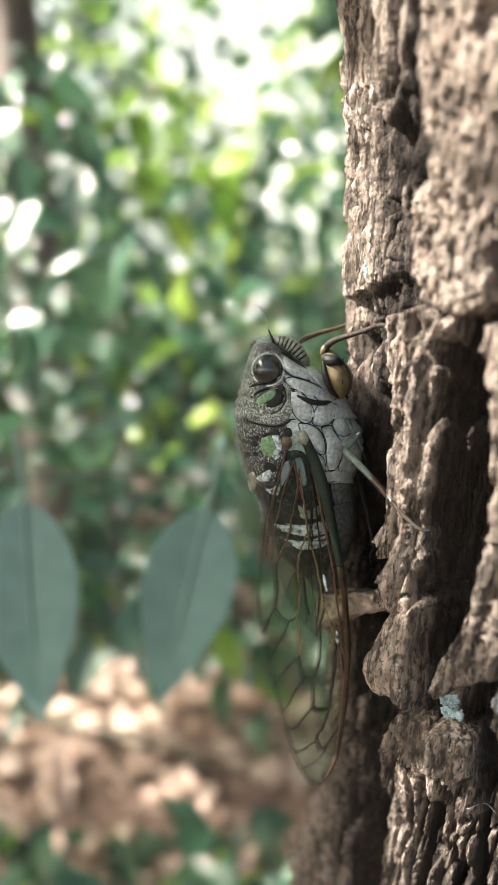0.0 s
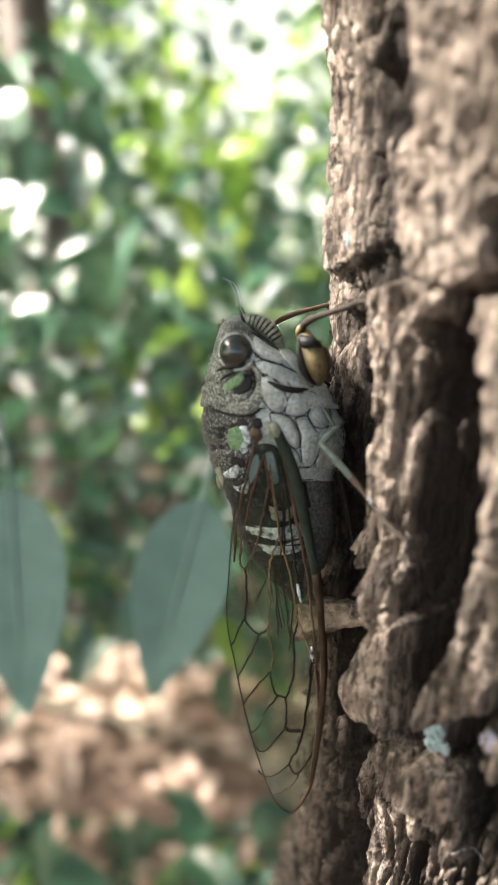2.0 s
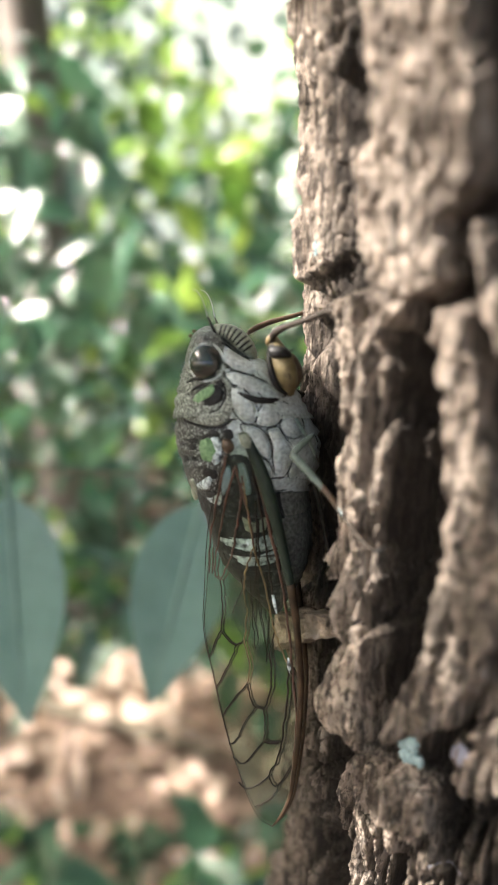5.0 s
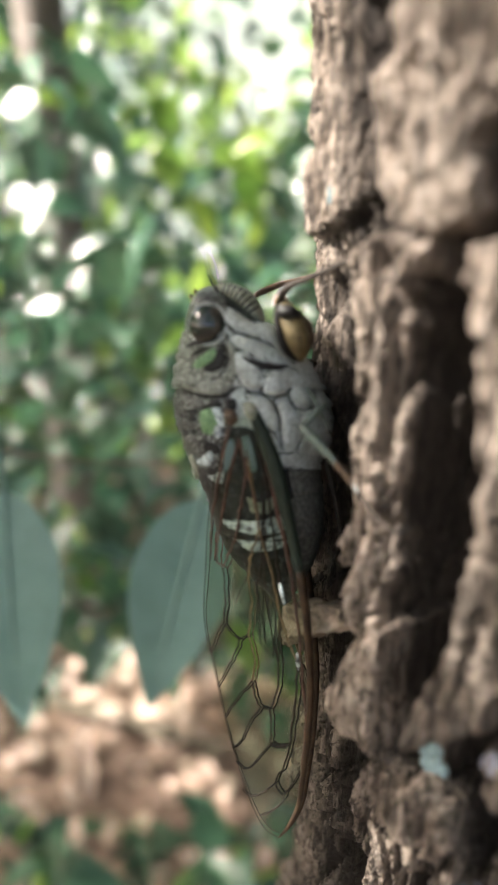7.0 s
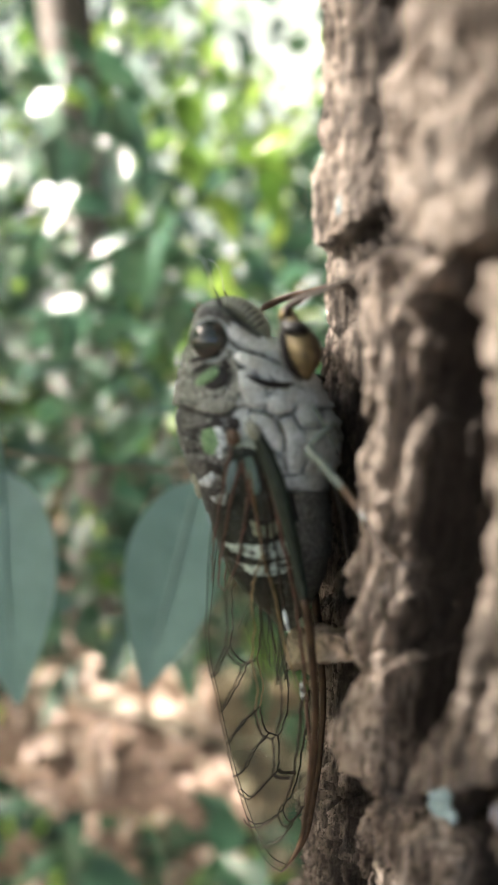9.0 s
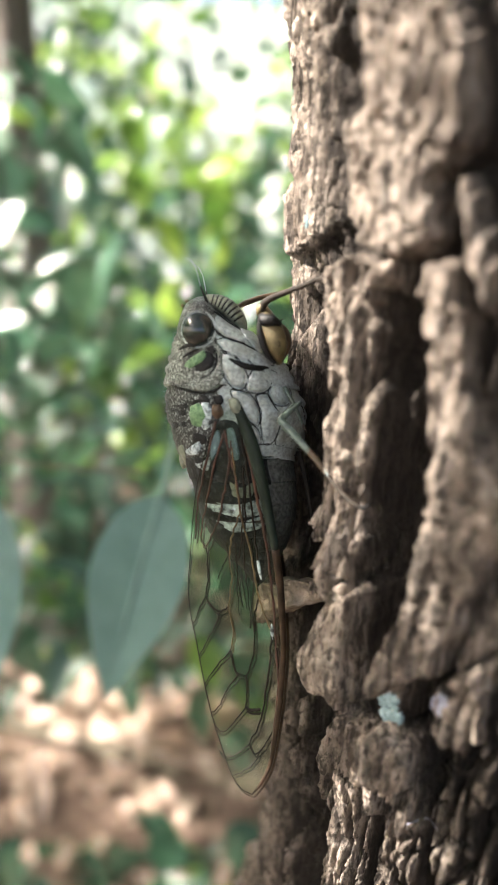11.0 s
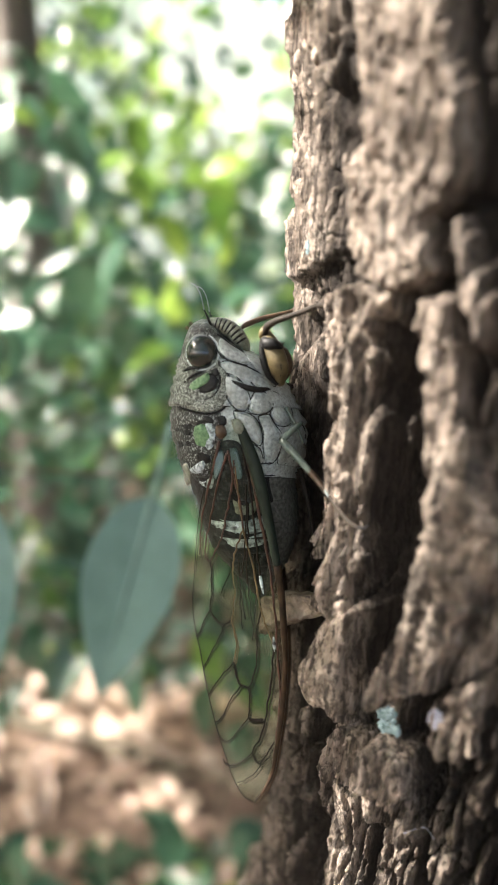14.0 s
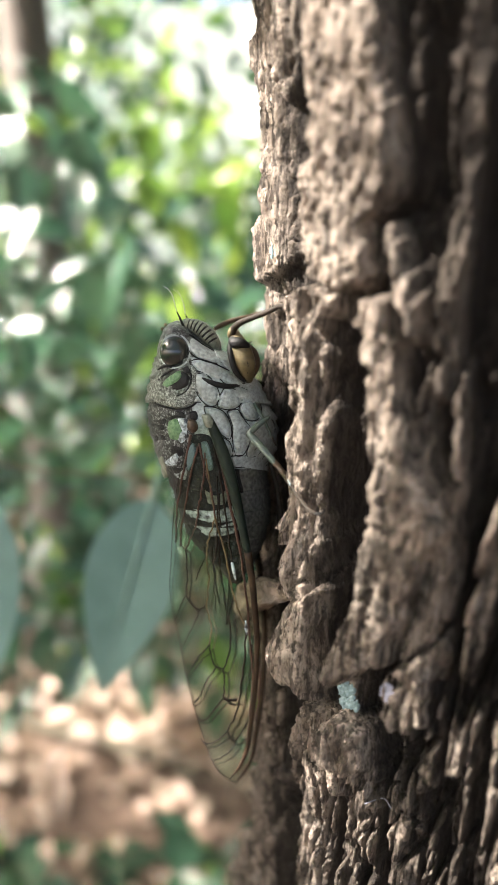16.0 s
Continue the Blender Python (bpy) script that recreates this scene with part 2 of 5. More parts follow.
# yellower and more see-through: its colour stands in for backlit blades
LEAF_LIGHT = mat("light_leaf", [(0.3, (0.11, 0.21, 0.035)), (0.7, (0.21, 0.33, 0.06))], scale=40, rough=0.3, random_tint=0.35, transmit=0.45, bump=0.0006, bump_scale=160)
LEAF_BLUE = mat("blue_green_leaf", [(0.3, (0.115, 0.215, 0.195)), (0.7, (0.155, 0.27, 0.245))], scale=120, rough=0.45, transmit=0.12, bump=0.0004, bump_scale=500)
RIB = mat("leaf_rib", [(0.3, (0.125, 0.225, 0.20)), (0.7, (0.17, 0.28, 0.25))], scale=300, rough=0.5)
TWIG = mat("twig", [(0.3, (0.05, 0.045, 0.03)), (0.7, (0.12, 0.10, 0.065))], scale=200, rough=0.85, bump=0.0008)
SOIL = mat("litter_soil", [(0.25, (0.05, 0.033, 0.023)), (0.5, (0.16, 0.11, 0.08)), (0.75, (0.28, 0.20, 0.15))], scale=30, detail=8, rough=0.95, bump=0.01,
           second=((0.16, 0.11, 0.07), 3, 0.5, 0.62))
DRY = mat("dry_leaf", [(0.3, (0.30, 0.225, 0.165)), (0.7, (0.58, 0.47, 0.38))], scale=60, rough=0.5, random_tint=0.3, transmit=0.1)
FARBARK = mat("far_bark", [(0.3, (0.10, 0.085, 0.075)), (0.7, (0.20, 0.175, 0.155))], scale=40, rough=0.9, bump=0.004, squash=(1, 1, 0.3))


def far_glow_material():
    """A self-glowing stand-in for the bright far distance: soft, uneven from tree to tree."""
    m = mat("far_glow", [(0.3, (0.45, 0.55, 0.40)), (0.7, (0.75, 0.80, 0.72))], scale=0.6, rough=0.9)
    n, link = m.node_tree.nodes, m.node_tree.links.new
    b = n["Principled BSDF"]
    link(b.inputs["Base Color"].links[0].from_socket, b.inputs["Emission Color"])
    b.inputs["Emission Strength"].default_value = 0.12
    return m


FAR_GLOW = far_glow_material()


# ---- small tools ----
def mesh_from(name, verts, faces, material, smooth=True):
    me = bpy.data.meshes.new(name)
    me.from_pydata([tuple(v) for v in verts], [], faces)
    for m in (material if isinstance(material, (list, tuple)) else [material]):
        me.materials.append(m)
    if smooth:
        me.polygons.foreach_set("use_smooth", [True] * len(me.polygons))
    me.update()
    return me


def child(name, me, parent, label=""):
    ob = new(name, me)
    ob.parent = parent
    if label:
        tagged(ob, label)
    return ob


def smooth_line(pts, per=6):
    """A Catmull-Rom line through pts (rows of any width)."""
    p = np.array(pts, float)
    p = np.vstack([2 * p[0] - p[1], p, 2 * p[-1] - p[-2]])
    out = []
    for i in range(1, len(p) - 2):
        for k in range(per):
            t = k / per
            out.append(0.5 * (2 * p[i] + (p[i + 1] - p[i - 1]) * t + (2 * p[i - 1] - 5 * p[i] + 4 * p[i + 1] - p[i + 2]) * t * t
                              + (3 * p[i] - p[i - 1] - 3 * p[i + 1] + p[i + 2]) * t ** 3))
    out.append(p[-2])
    return np.array(out)


def tube(pts, radii, seg=10, per=5, rough=0.0):
    """Vertices and faces of a round tube along pts."""
    line = smooth_line([(*p, r) for p, r in zip(pts, radii)], per) if per > 1 else np.array([(*p, r) for p, r in zip(pts, radii)])
    c, rad = line[:, :3], np.maximum(line[:, 3], 1e-6)
    d = np.gradient(c, axis=0)
    d /= np.linalg.norm(d, axis=1)[:, None] + 1e-12
    ref = np.array((0.3, 1.0, 0.2)) if abs(d[0][1]) < 0.9 else np.array((1.0, 0.1, 0.2))
    verts, faces = [], []
    for i in range(len(c)):
        a = np.cross(d[i], ref)
        a /= np.linalg.norm(a)
        b = np.cross(d[i], a)
        for k in range(seg):
            w = 2 * math.pi * k / seg
            r = rad[i] * (1 + rough * (random.random() - 0.5))
            verts.append(c[i] + r * (math.cos(w) * a + math.sin(w) * b))
    for i in range(len(c) - 1):
        for k in range(seg):
            faces.append((i * seg + k, i * seg + (k + 1) % seg, (i + 1) * seg + (k + 1) % seg, (i + 1) * seg + k))
    faces.append(tuple(range(seg))[::-1])
    faces.append(tuple(range((len(c) - 1) * seg, len(c) * seg)))
    return verts, faces


def ball(c, r, seg=20, rings=12):
    verts, faces = [], []
    for i in range(rings + 1):
        a = math.pi * i / rings
        for k in range(seg):
            b = 2 * math.pi * k / seg
            verts.append((c[0] + r[0] * math.sin(a) * math.cos(b), c[1] + r[1] * math.sin(a) * math.sin(b), c[2] + r[2] * math.cos(a)))
    for i in range(rings):
        for k in range(seg):
            faces.append((i * seg + k, (i + 1) * seg + k, (i + 1) * seg + (k + 1) % seg, i * seg + (k + 1) % seg))
    return verts, faces


_TABLE = np.random.RandomState(7).rand(256, 256)


def vnoise(x, y, seed=0):
    """Smooth value noise, 0 to 1, of arrays x and y."""
    x, y = x + 37.3 * seed, y + 91.7 * seed
    i, j = np.floor(x).astype(int), np.floor(y).astype(int)
    u, v = x - i, y - j
    u, v = u * u * u * (u * (6 * u - 15) + 10), v * v * v * (v * (6 * v - 15) + 10)
    g = lambda a, b: _TABLE[a & 255, b & 255]
    return (g(i, j) * (1 - u) + g(i + 1, j) * u) * (1 - v) + (g(i, j + 1) * (1 - u) + g(i + 1, j + 1) * u) * v


def fbm(x, y, n=4, seed=0):
    return sum(vnoise(x * 2 ** k, y * 2 ** k, seed + k) / 2 ** (k + 1) for k in range(n)) / (1 - 0.5 ** n)


def step(a, b, x):
    t = np.clip((x - a) / (b - a), 0, 1)
    return t * t * (3 - 2 * t)


# ---- the trunk: a leaning, deeply furrowed stem (heights in mm over its round core; s runs round it, z up it) ----
R_MM, AXIS_X, AXIS_Y = 45.0, 58.5, 87.5
TRUNK = pose(0, 0, EYE, 8, 0, 0)


def to_line(s, z, pts):
    """Distance to a polyline."""
    best = np.full(s.shape, 1e9)
    for (a, b), (c, d) in zip(pts[:-1], pts[1:]):
        dx, dy = c - a, d - b
        t = np.clip(((s - a) * dx + (z - b) * dy) / (dx * dx + dy * dy), 0, 1)
        best = np.minimum(best, np.hypot(s - a - t * dx, z - b - t * dy))
    return best


def inside(s, z, pts):
    """Signed distance to a polygon, positive inside."""
    d = to_line(s, z, pts + pts[:1])
    odd = np.zeros(s.shape, bool)
    for (a, b), (c, e) in zip(pts, pts[1:] + pts[:1]):
        odd ^= ((b > z) != (e > z)) & (s < (c - a) * (z - b) / (e - b + 1e-9) + a)
    return np.where(odd, d, -d)


def cells(x, y, seed):
    """Nearest and next cell of a jittered grid: the gap between them, a random number of the cell, and the way to its middle."""
    i, j = np.floor(x).astype(int), np.floor(y).astype(int)
    f1, f2 = np.full(x.shape, 9.0), np.full(x.shape, 9.0)
    own, dx, dy = 0 * x, 0 * x, 0 * x
    for a in (-1, 0, 1):
        for b in (-1, 0, 1):
            p, q = (i + a + 17 * seed) & 255, (j + b + 31 * seed) & 255
            u, v = i + a + 0.12 + 0.76 * _TABLE[p, q] - x, j + b + 0.12 + 0.76 * _TABLE[q, (p + 101) & 255] - y
            d = np.hypot(u, v)
            closer = d < f1
            f2 = np.where(closer, f1, np.minimum(f2, d))
            own = np.where(closer, _TABLE[(p + 57) & 255, (q + 73) & 255], own)
            dx, dy = np.where(closer, u, dx), np.where(closer, v, dy)
            f1 = np.where(closer, d, f1)
    return f2 - f1, own, dx, dy


def flakes(s, z, wide, tall, seed, crack, lift, tilt, gap=0.16):
    """Relief of scales of bark: cracks between them, each at a height and a tilt of its own."""
    bend = 0.9 * (fbm(s / (5 * wide), z / (2.2 * tall), 2, seed) - 0.5) + 0.25 * (vnoise(s / wide * 1.7, z / tall * 2.3, seed + 3) - 0.5)
    e, own, dx, dy = cells(s / wide + 2.2 * bend, z / tall + 0.8 * bend, seed)
    return lift * (own - 0.5) + tilt * (dx * (own - 0.3) * 1.6 + dy * (0.5 - own)) - crack * np.exp(-(e / gap) ** 2)


# outlines on the bark, (s, z) in mm
STRIP = [(-40, 60), (9, 60), (10, 7.1), (12, 2.6), (13.4, -2), (13.2, -5.6), (14, -9), (15.6, -13.0), (14.2, -15.4), (13.2, -13.6), (11.8, -13.2), (7.6, -13.6), (5, -15.2), (1, -17.4), (-6.4, -19), (-40, -19)]
FACE = [(11.5, 60), (12.8, 7), (14.4, 2.1), (15.8, 0.8), (16.2, -2.6), (15.2, -5.8), (15.8, -7.8), (16, -12.7), (19, -14.6), (24.3, -14.8), (25.7, -14.6), (26.9, -13.1), (26.8, -10.2), (26, -8.6), (27.8, -7.9), (29.1, -6.5), (29.4, -5), (28.3, -0.7), (27, 2.6), (26, 7), (25, 60)]
COLUMN = [(11, -17.6), (17, -15.6), (20, -15.4), (22.6, -15.2), (22, -17), (20.6, -20.2), (20.6, -25), (21.6, -30), (20.8, -34), (20.6, -38), (21.2, -42), (22.6, -46.6), (22.4, -47.9), (19.6, -50), (17, -52), (15.6, -51), (16.4, -48.4), (17.4, -44.4), (14, -43.4), (13.3, -38.9), (13.6, -33.5), (14.1, -29), (12.4, -24.8)]
KNOB = [(22.4, -47.7), (19.6, -50), (19.2, -51.7), (19, -54.9), (16.6, -60.4), (17.4, -62), (21.6, -60.8), (23.9, -61.6), (24, -58.6), (23.6, -54.4), (23.6, -50.8), (23.8, -46.4), (23, -46.8)]
SLANT = [(26.7, -14.9), (29.1, -14.6), (31, -19), (31.7, -22.2), (33, -26), (34.4, -29), (37, -31), (38, -33), (36.7, -37), (35.3, -40), (34.9, -43), (33.3, -48), (33.2, -50), (31.5, -51.2), (30.1, -53), (28.2, -55), (27.6, -51), (28.6, -48), (29.8, -45.6), (29.9, -42), (30.5, -38), (30.5, -33), (29.8, -29), (29, -25), (28.3, -20.8), (27.2, -18.4)]
RIDGE = [(28.7, -8.6), (29.3, -8.8), (30.6, -11.2), (32.0, -13.7), (33.2, -16.6), (33.0, -18.2), (31.6, -16.2), (30.1, -13.0)]
POST = [(23.3, -62.2), (20.8, -64), (20, -68), (18.2, -74), (17.4, -79), (19, -84), (18.2, -90), (18, -130), (16, -960), (36, -960), (35, -130), (34, -76), (33.2, -69), (32.6, -64), (31.8, -60.2), (28.6, -60), (26.7, -61)]
CHUNK = [(26.4, -62.4), (28.6, -60.2), (31.6, -60.4), (32.4, -64), (29.6, -66.8), (26.8, -65.6)]
BLOCK = [(34.3, -49.6), (36.9, -47.6), (38, -49.4), (38.6, -54), (36.6, -56.8), (34.8, -57.2), (33.6, -55.8), (33.4, -52)]
CLEFT = [(23.6, -15.4), (25.2, -15.8), (26.4, -18.6), (27.7, -21), (28.5, -25.4), (29.3, -30), (29.9, -34.6), (29.9, -38.6), (29.2, -43), (29, -46.4), (27.8, -49.4), (27.2, -52.6), (26.8, -57), (27.2, -60.6), (26, -61.6), (24.2, -61), (24, -57), (23.6, -53.6), (23.6, -49.4), (23, -45), (21.3, -41), (20.9, -37), (21.2, -33), (22.2, -29.4), (21.2, -25), (21.6, -20)]
HOLES = [  # outline, floor
    ([(26.2, -9), (27.6, -8.6), (28.8, -10.4), (29.6, -13.4), (29, -14.8), (26.4, -15), (27.2, -13.2), (27.1, -10.4)], -4.5),
    ([(31.6, -57.6), (33.4, -57), (35.2, -58.6), (35.4, -62), (34.4, -65.6), (34, -69.6), (35, -75), (36, -130), (34.8, -130), (33.6, -76), (33, -68), (32, -62)], -5.5),
    ([(32.2, -51.6), (33.8, -49.2), (35.6, -48.2), (37.4, -45.4), (39.4, -41), (41, -36), (41.8, -36.4), (40, -41.6), (38, -46.4), (36.6, -47.6), (34.2, -49.8), (33, -52.2)], -4.5),
    ([(37.6, -65.4), (39.6, -61.9), (41.6, -61.4), (42, -65.8), (39.8, -70), (39.8, -76), (39, -76), (38.6, -69)], -4.0),
    ([(6, -53.6), (12, -52), (17.5, -52.4), (18.6, -54.8), (16.4, -59.6), (12, -60.6), (7, -58)], -6.5),
]


def bark_height(s, z):
    """Height of the bark over the core, in mm."""
    wob = 0.7 * (fbm(s / 4, z / 7, 3, 1) - 0.5)
    ws = s + wob + 0.45 * (vnoise(s / 0.8, z / 1.5, 5) - 0.5)
    wz = z + 0.9 * (fbm(s / 3, z / 6, 3, 2) - 0.5) + 0.5 * (vnoise(s / 0.9, z / 1.3, 6) - 0.5)
    low = step(-50, -62, z)
    # the ground form: the rear edge, the hollow beside it, the far face
    rear = np.interp(s, [-60, -9, -5, -2, 0, 4, 8, 12, 20], [0.0, 0.3, 0.7, 0.2, -0.2, -1.6, -2.6, -3.0, -2.4])
    rear = rear - 2.6 * step(-25, -32, z) * step(0, 6, s) * step(-60, -54, z)
    foot = np.interp(s, [-60, -9, -5, -2, 2, 10, 16, 22], [-1.8, -1.6, -1.2, 0.1, 0.2, -2.4, -4.5, -3.0])
    h = rear * (1 - low) + foot * low
    far = np.interp(z, [-90, -60, -30, -12, -4, 60], [-1.4, -1.0, -0.9, -1.1, -1.6, -1.6])
    h = h + (far - h) * step(22, 29, s)
    flare = np.clip(-107 - z, 0, 23)
    h = h + (0.013 * flare ** 2 + 0.08 * np.clip(-130 - z, 0, 800) ** 0.9) * (0.15 + 0.85 * step(14, 2, s))
    fibre, nub = 1.0 + 0 * s, 0 * s

    def lay(outline, top, edge, grain, knob=0.0):
        nonlocal h, fibre, nub
        d = inside(ws, wz, outline) + 0.35
        on = step(-0.35 * edge, 0.65 * edge, d)
        h = h + (top - 0.3 * np.exp(-np.maximum(d, 0) / 0.6) - h) * on
        fibre = fibre + (grain - fibre) * on
        nub = nub + (knob - nub) * on
        return d

    crest = np.interp(s, [-60, -9, -4, 0, 3, 8, 13], [0.2, 0.4, 1.2, 1.6, 0.6, -1.4, -2.2]) + np.clip(0.11 * (z + 15), 0, 4) * step(-1, -6, s)
    lay(STRIP, crest, 1.0, 1.0)
    gully = inside(ws, wz, [(8, 60), (8.8, 7), (10.6, 2), (11.6, -3), (11.6, -9), (13, -13.4), (16, -13), (15.6, -8), (15, -5.6), (16, -2.6), (15.4, 1), (13.8, 3), (12, 60)])
    h = h - 4.2 * step(-0.3, 0.7, gully)
    lay(FACE, np.interp(s, [12, 16, 22, 26, 29.5], [-0.4, 0.7, 1.6, 1.1, 2.0]) + 0.03 * np.clip(z, 0, 40), 1.1, 0.12, 1.0)
    lay(COLUMN, 0.4 + 1.4 * step(-40, -47, z) + 0.25 * (z + 30) / 15 * step(-45, -38, z), 0.9, 0.8, 0.25)
    lay(SLANT, 1.6 + 1.4 * step(-26, -42, z) + 0.5 * step(-44, -50, z), 1.0, 0.12, 0.9)
    lay(RIDGE, 1.6 + 0 * s, 1.2, 0.25, 0.4)
    lay(POST, np.interp(z, [-140, -95, -80, -70, -60], [-0.6, -0.9, -0.8, 0.7, 2.2]), 1.0, 0.85, 0.1)
    lay(CHUNK, 2.9 - 0.12 * (s - 28), 0.6, 0.3, 0.5)
    lay(KNOB, 2.4 + 2.0 * np.exp(-((s - 20) / 3.4) ** 2 - ((z + 57) / 5) ** 2), 1.4, 0.05, 0.35)
    lay(BLOCK, 1.1 + 0 * s, 1.0, 0.25, 0.7)
    d = inside(ws, wz, CLEFT)
    on = step(-0.25, 1.1, d)
    h = h + (-7.5 + 3.5 * step(-40, -52, z) - h) * on
    fibre = fibre + (0.75 - fibre) * on
    for outline, floor in HOLES:
        h = h + (floor - h) * step(-0.3, 1.0, inside(ws, wz, outline))
    # split crack on the column, a dark line under the knob, a groove behind the rear edge
    for line, half, deep in (([(20.8, -16), (20.2, -20.6), (20.6, -25), (21.4, -29.6), (21.6, -34)], 0.7, 2.4), ([(20.2, -46.9), (22.6, -46.4), (24.6, -47)], 0.45, 1.3),
                             ([(22.6, -62.4), (25, -61.8), (27, -61.6)], 0.6, 1.6), ([(20.4, -70.4), (24, -71.6), (27.4, -74), (29, -80)], 0.6, 1.8),
                             ([(28.6, -67), (30.4, -73), (31.6, -82), (32, -130)], 0.55, 2.0), ([(-3.6, 60), (-2.2, 8), (-1.6, -2), (-0.6, -7), (0, -9.4)], 1.0, 2.0),
                             ([(31.8, 60), (31.4, 5), (31.2, -3), (31.6, -8), (33.4, -12), (34, -19), (35.6, -24), (37, -29)], 1.2, 3.2), ([(37, 60), (36.6, 0), (37.4, -12), (38.4, -24), (39.4, -34)], 0.9, 1.9),
                             ([(42, 60), (42.4, -8), (43.4, -30), (43.8, -50), (44.6, -90)], 1.2, 3.0), ([(38.6, -50), (39, -57), (36.6, -60), (36, -66)], 0.7, 2.2)):
        h = h - deep * step(half, 0.3 * half, to_line(ws, wz, line))
    # long upright splits between narrow splinters, finer ones on them, a few cross breaks; chunks below, knobs and pits on the smooth faces
    right, chunky = step(29, 33, s), low * step(28, 34, s)
    bend = 0.55 * fbm(s / 12, z / 40, 3, 8) + 0.12 * fbm(s / 3, z / 7, 2, 10)
    v1, v2 = vnoise(s / 3.4 + 2.0 * bend, z / 60.0, 11), vnoise(s / 1.7 + 3.6 * bend, z / 26.0, 12)
    v3, v5 = vnoise(s / 0.9 + 6.0 * bend, z / 11.0, 13), vnoise(s / 0.5 + 9.0 * bend, z / 5.0, 19)
    split = lambda v, w: np.exp(-(np.abs(2 * v - 1) / w) ** 2)
    cross = split(vnoise(s / 2.6 + 11, z / 6.5 + 1.5 * fbm(s / 2.5, z / 6, 2, 9), 14), 0.06) * step(0.5, 0.6, vnoise(s / 2.0, z / 6, 16))
    long = -3.2 * split(v1, 0.13) - 2.8 * split(v2, 0.17) - 1.6 * split(v3, 0.20) - 0.35 * split(v5, 0.3) - 0.8 * cross + 1.1 * (v2 - 0.5) + 0.7 * (v3 - 0.5)
    layers = lambda v: np.floor(v) + step(0.7, 1.0, v - np.floor(v))
    long = long + 0.42 * (layers(6 * fbm(s / 1.5, z / 8.0, 4, 18)) - 2.5) + 0.22 * (layers(5 * fbm(s / 0.7, z / 2.6, 3, 20)) - 2)
    h = h + fibre * (1 + 0.35 * right + 1.1 * low * step(18, 12, s)) * (1 - 0.6 * chunky) * long
    h = h + (0.25 + 0.75 * fibre) * chunky * flakes(s, z, 3.2, 7.5, 9, 1.3, 0.8, 0.6, 0.10)
    h = h + nub * (0.36 * (layers(5 * fbm(s / 2.2, z / 3.4, 4, 21)) - 2.5) + 0.18 * (layers(5 * fbm(s / 0.9, z / 1.5, 3, 25)) - 2.5) - 0.7 * step(0.22, 0.12, vnoise(s / 1.1, z / 1.6, 23)) - 0.5 * split(v3, 0.16))
    h = h + 0.7 * nub * (fbm(s / 4, z / 5, 3, 27) - 0.5)
    return h + 0.36 * (fbm(s / 0.6, z / 0.9, 4, 31) - 0.5)


def on_bark(s, z, lift=0.0):
    """A point on the bark, in the world."""
    h = float(bark_height(np.array([s], float), np.array([z], float))[0]) + lift
    a = s / R_MM
    return TRUNK @ Vector(((AXIS_X - (R_MM + h) * math.cos(a)) / 1e3, (AXIS_Y - (R_MM + h) * math.sin(a)) / 1e3, z / 1e3))


def spread(lo, hi, fine, ends):
    """Even steps from lo to hi and growing ones to the two ends."""
    mid = list(np.arange(lo, hi, fine))
    for sign, end in ((1, ends[1]), (-1, ends[0])):
        x, d = (hi, fine) if sign > 0 else (lo, fine)
        out = []
        while (end - x) * sign > 0:
            out.append(x)
            d *= 1.18
            d = min(d, 60)
            x += sign * d
        out.append(end)
        mid = mid + out if sign > 0 else sorted(set(out)) + mid
    return np.array(sorted(set(np.round(mid, 4))))


def build_trunk():
    turn = math.pi * R_MM
    s = spread(-12, 46, 0.14, (-turn, turn))[:-1]
    z = spread(-130, 20, 0.16, (-960, 2600))
    S, Z = np.meshgrid(s, z)
    H = bark_height(S, Z)
    taper = 1 - 0.00012 * np.clip(Z - 40, 0, 3000)
    seam = step(0.86 * turn, turn, np.abs(S))
    H = H * (1 - seam)
    A, RR = S / R_MM, (R_MM * taper + H)
    P = np.stack([AXIS_X - RR * np.cos(A), AXIS_Y - RR * np.sin(A), Z], -1) / 1e3
    ny, nx = S.shape
    idx = np.arange(ny * nx).reshape(ny, nx)
    right = np.roll(idx, -1, 1)
    quads = np.stack([idx[:-1], right[:-1], right[1:], idx[1:]], -1).reshape(-1, 4)
    me = bpy.data.meshes.new("tree_trunk")
    me.vertices.add(ny * nx)
    me.vertices.foreach_set("co", P.ravel())
    me.loops.add(quads.size)
    me.loops.foreach_set("vertex_index", quads.ravel().astype(np.int32))
    me.polygons.add(len(quads))
    me.polygons.foreach_set("loop_start", np.arange(0, quads.size, 4, dtype=np.int32))
    me.polygons.foreach_set("use_smooth", np.ones(len(quads), bool))
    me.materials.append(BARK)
    me.update(calc_edges=True)
    me.validate()
    ob = new("tree_trunk", me)
    ob.matrix_world = TRUNK
    return tagged(ob, "rough brown tree trunk with deeply furrowed, plated bark", "tree trunk")


trunk = build_trunk()


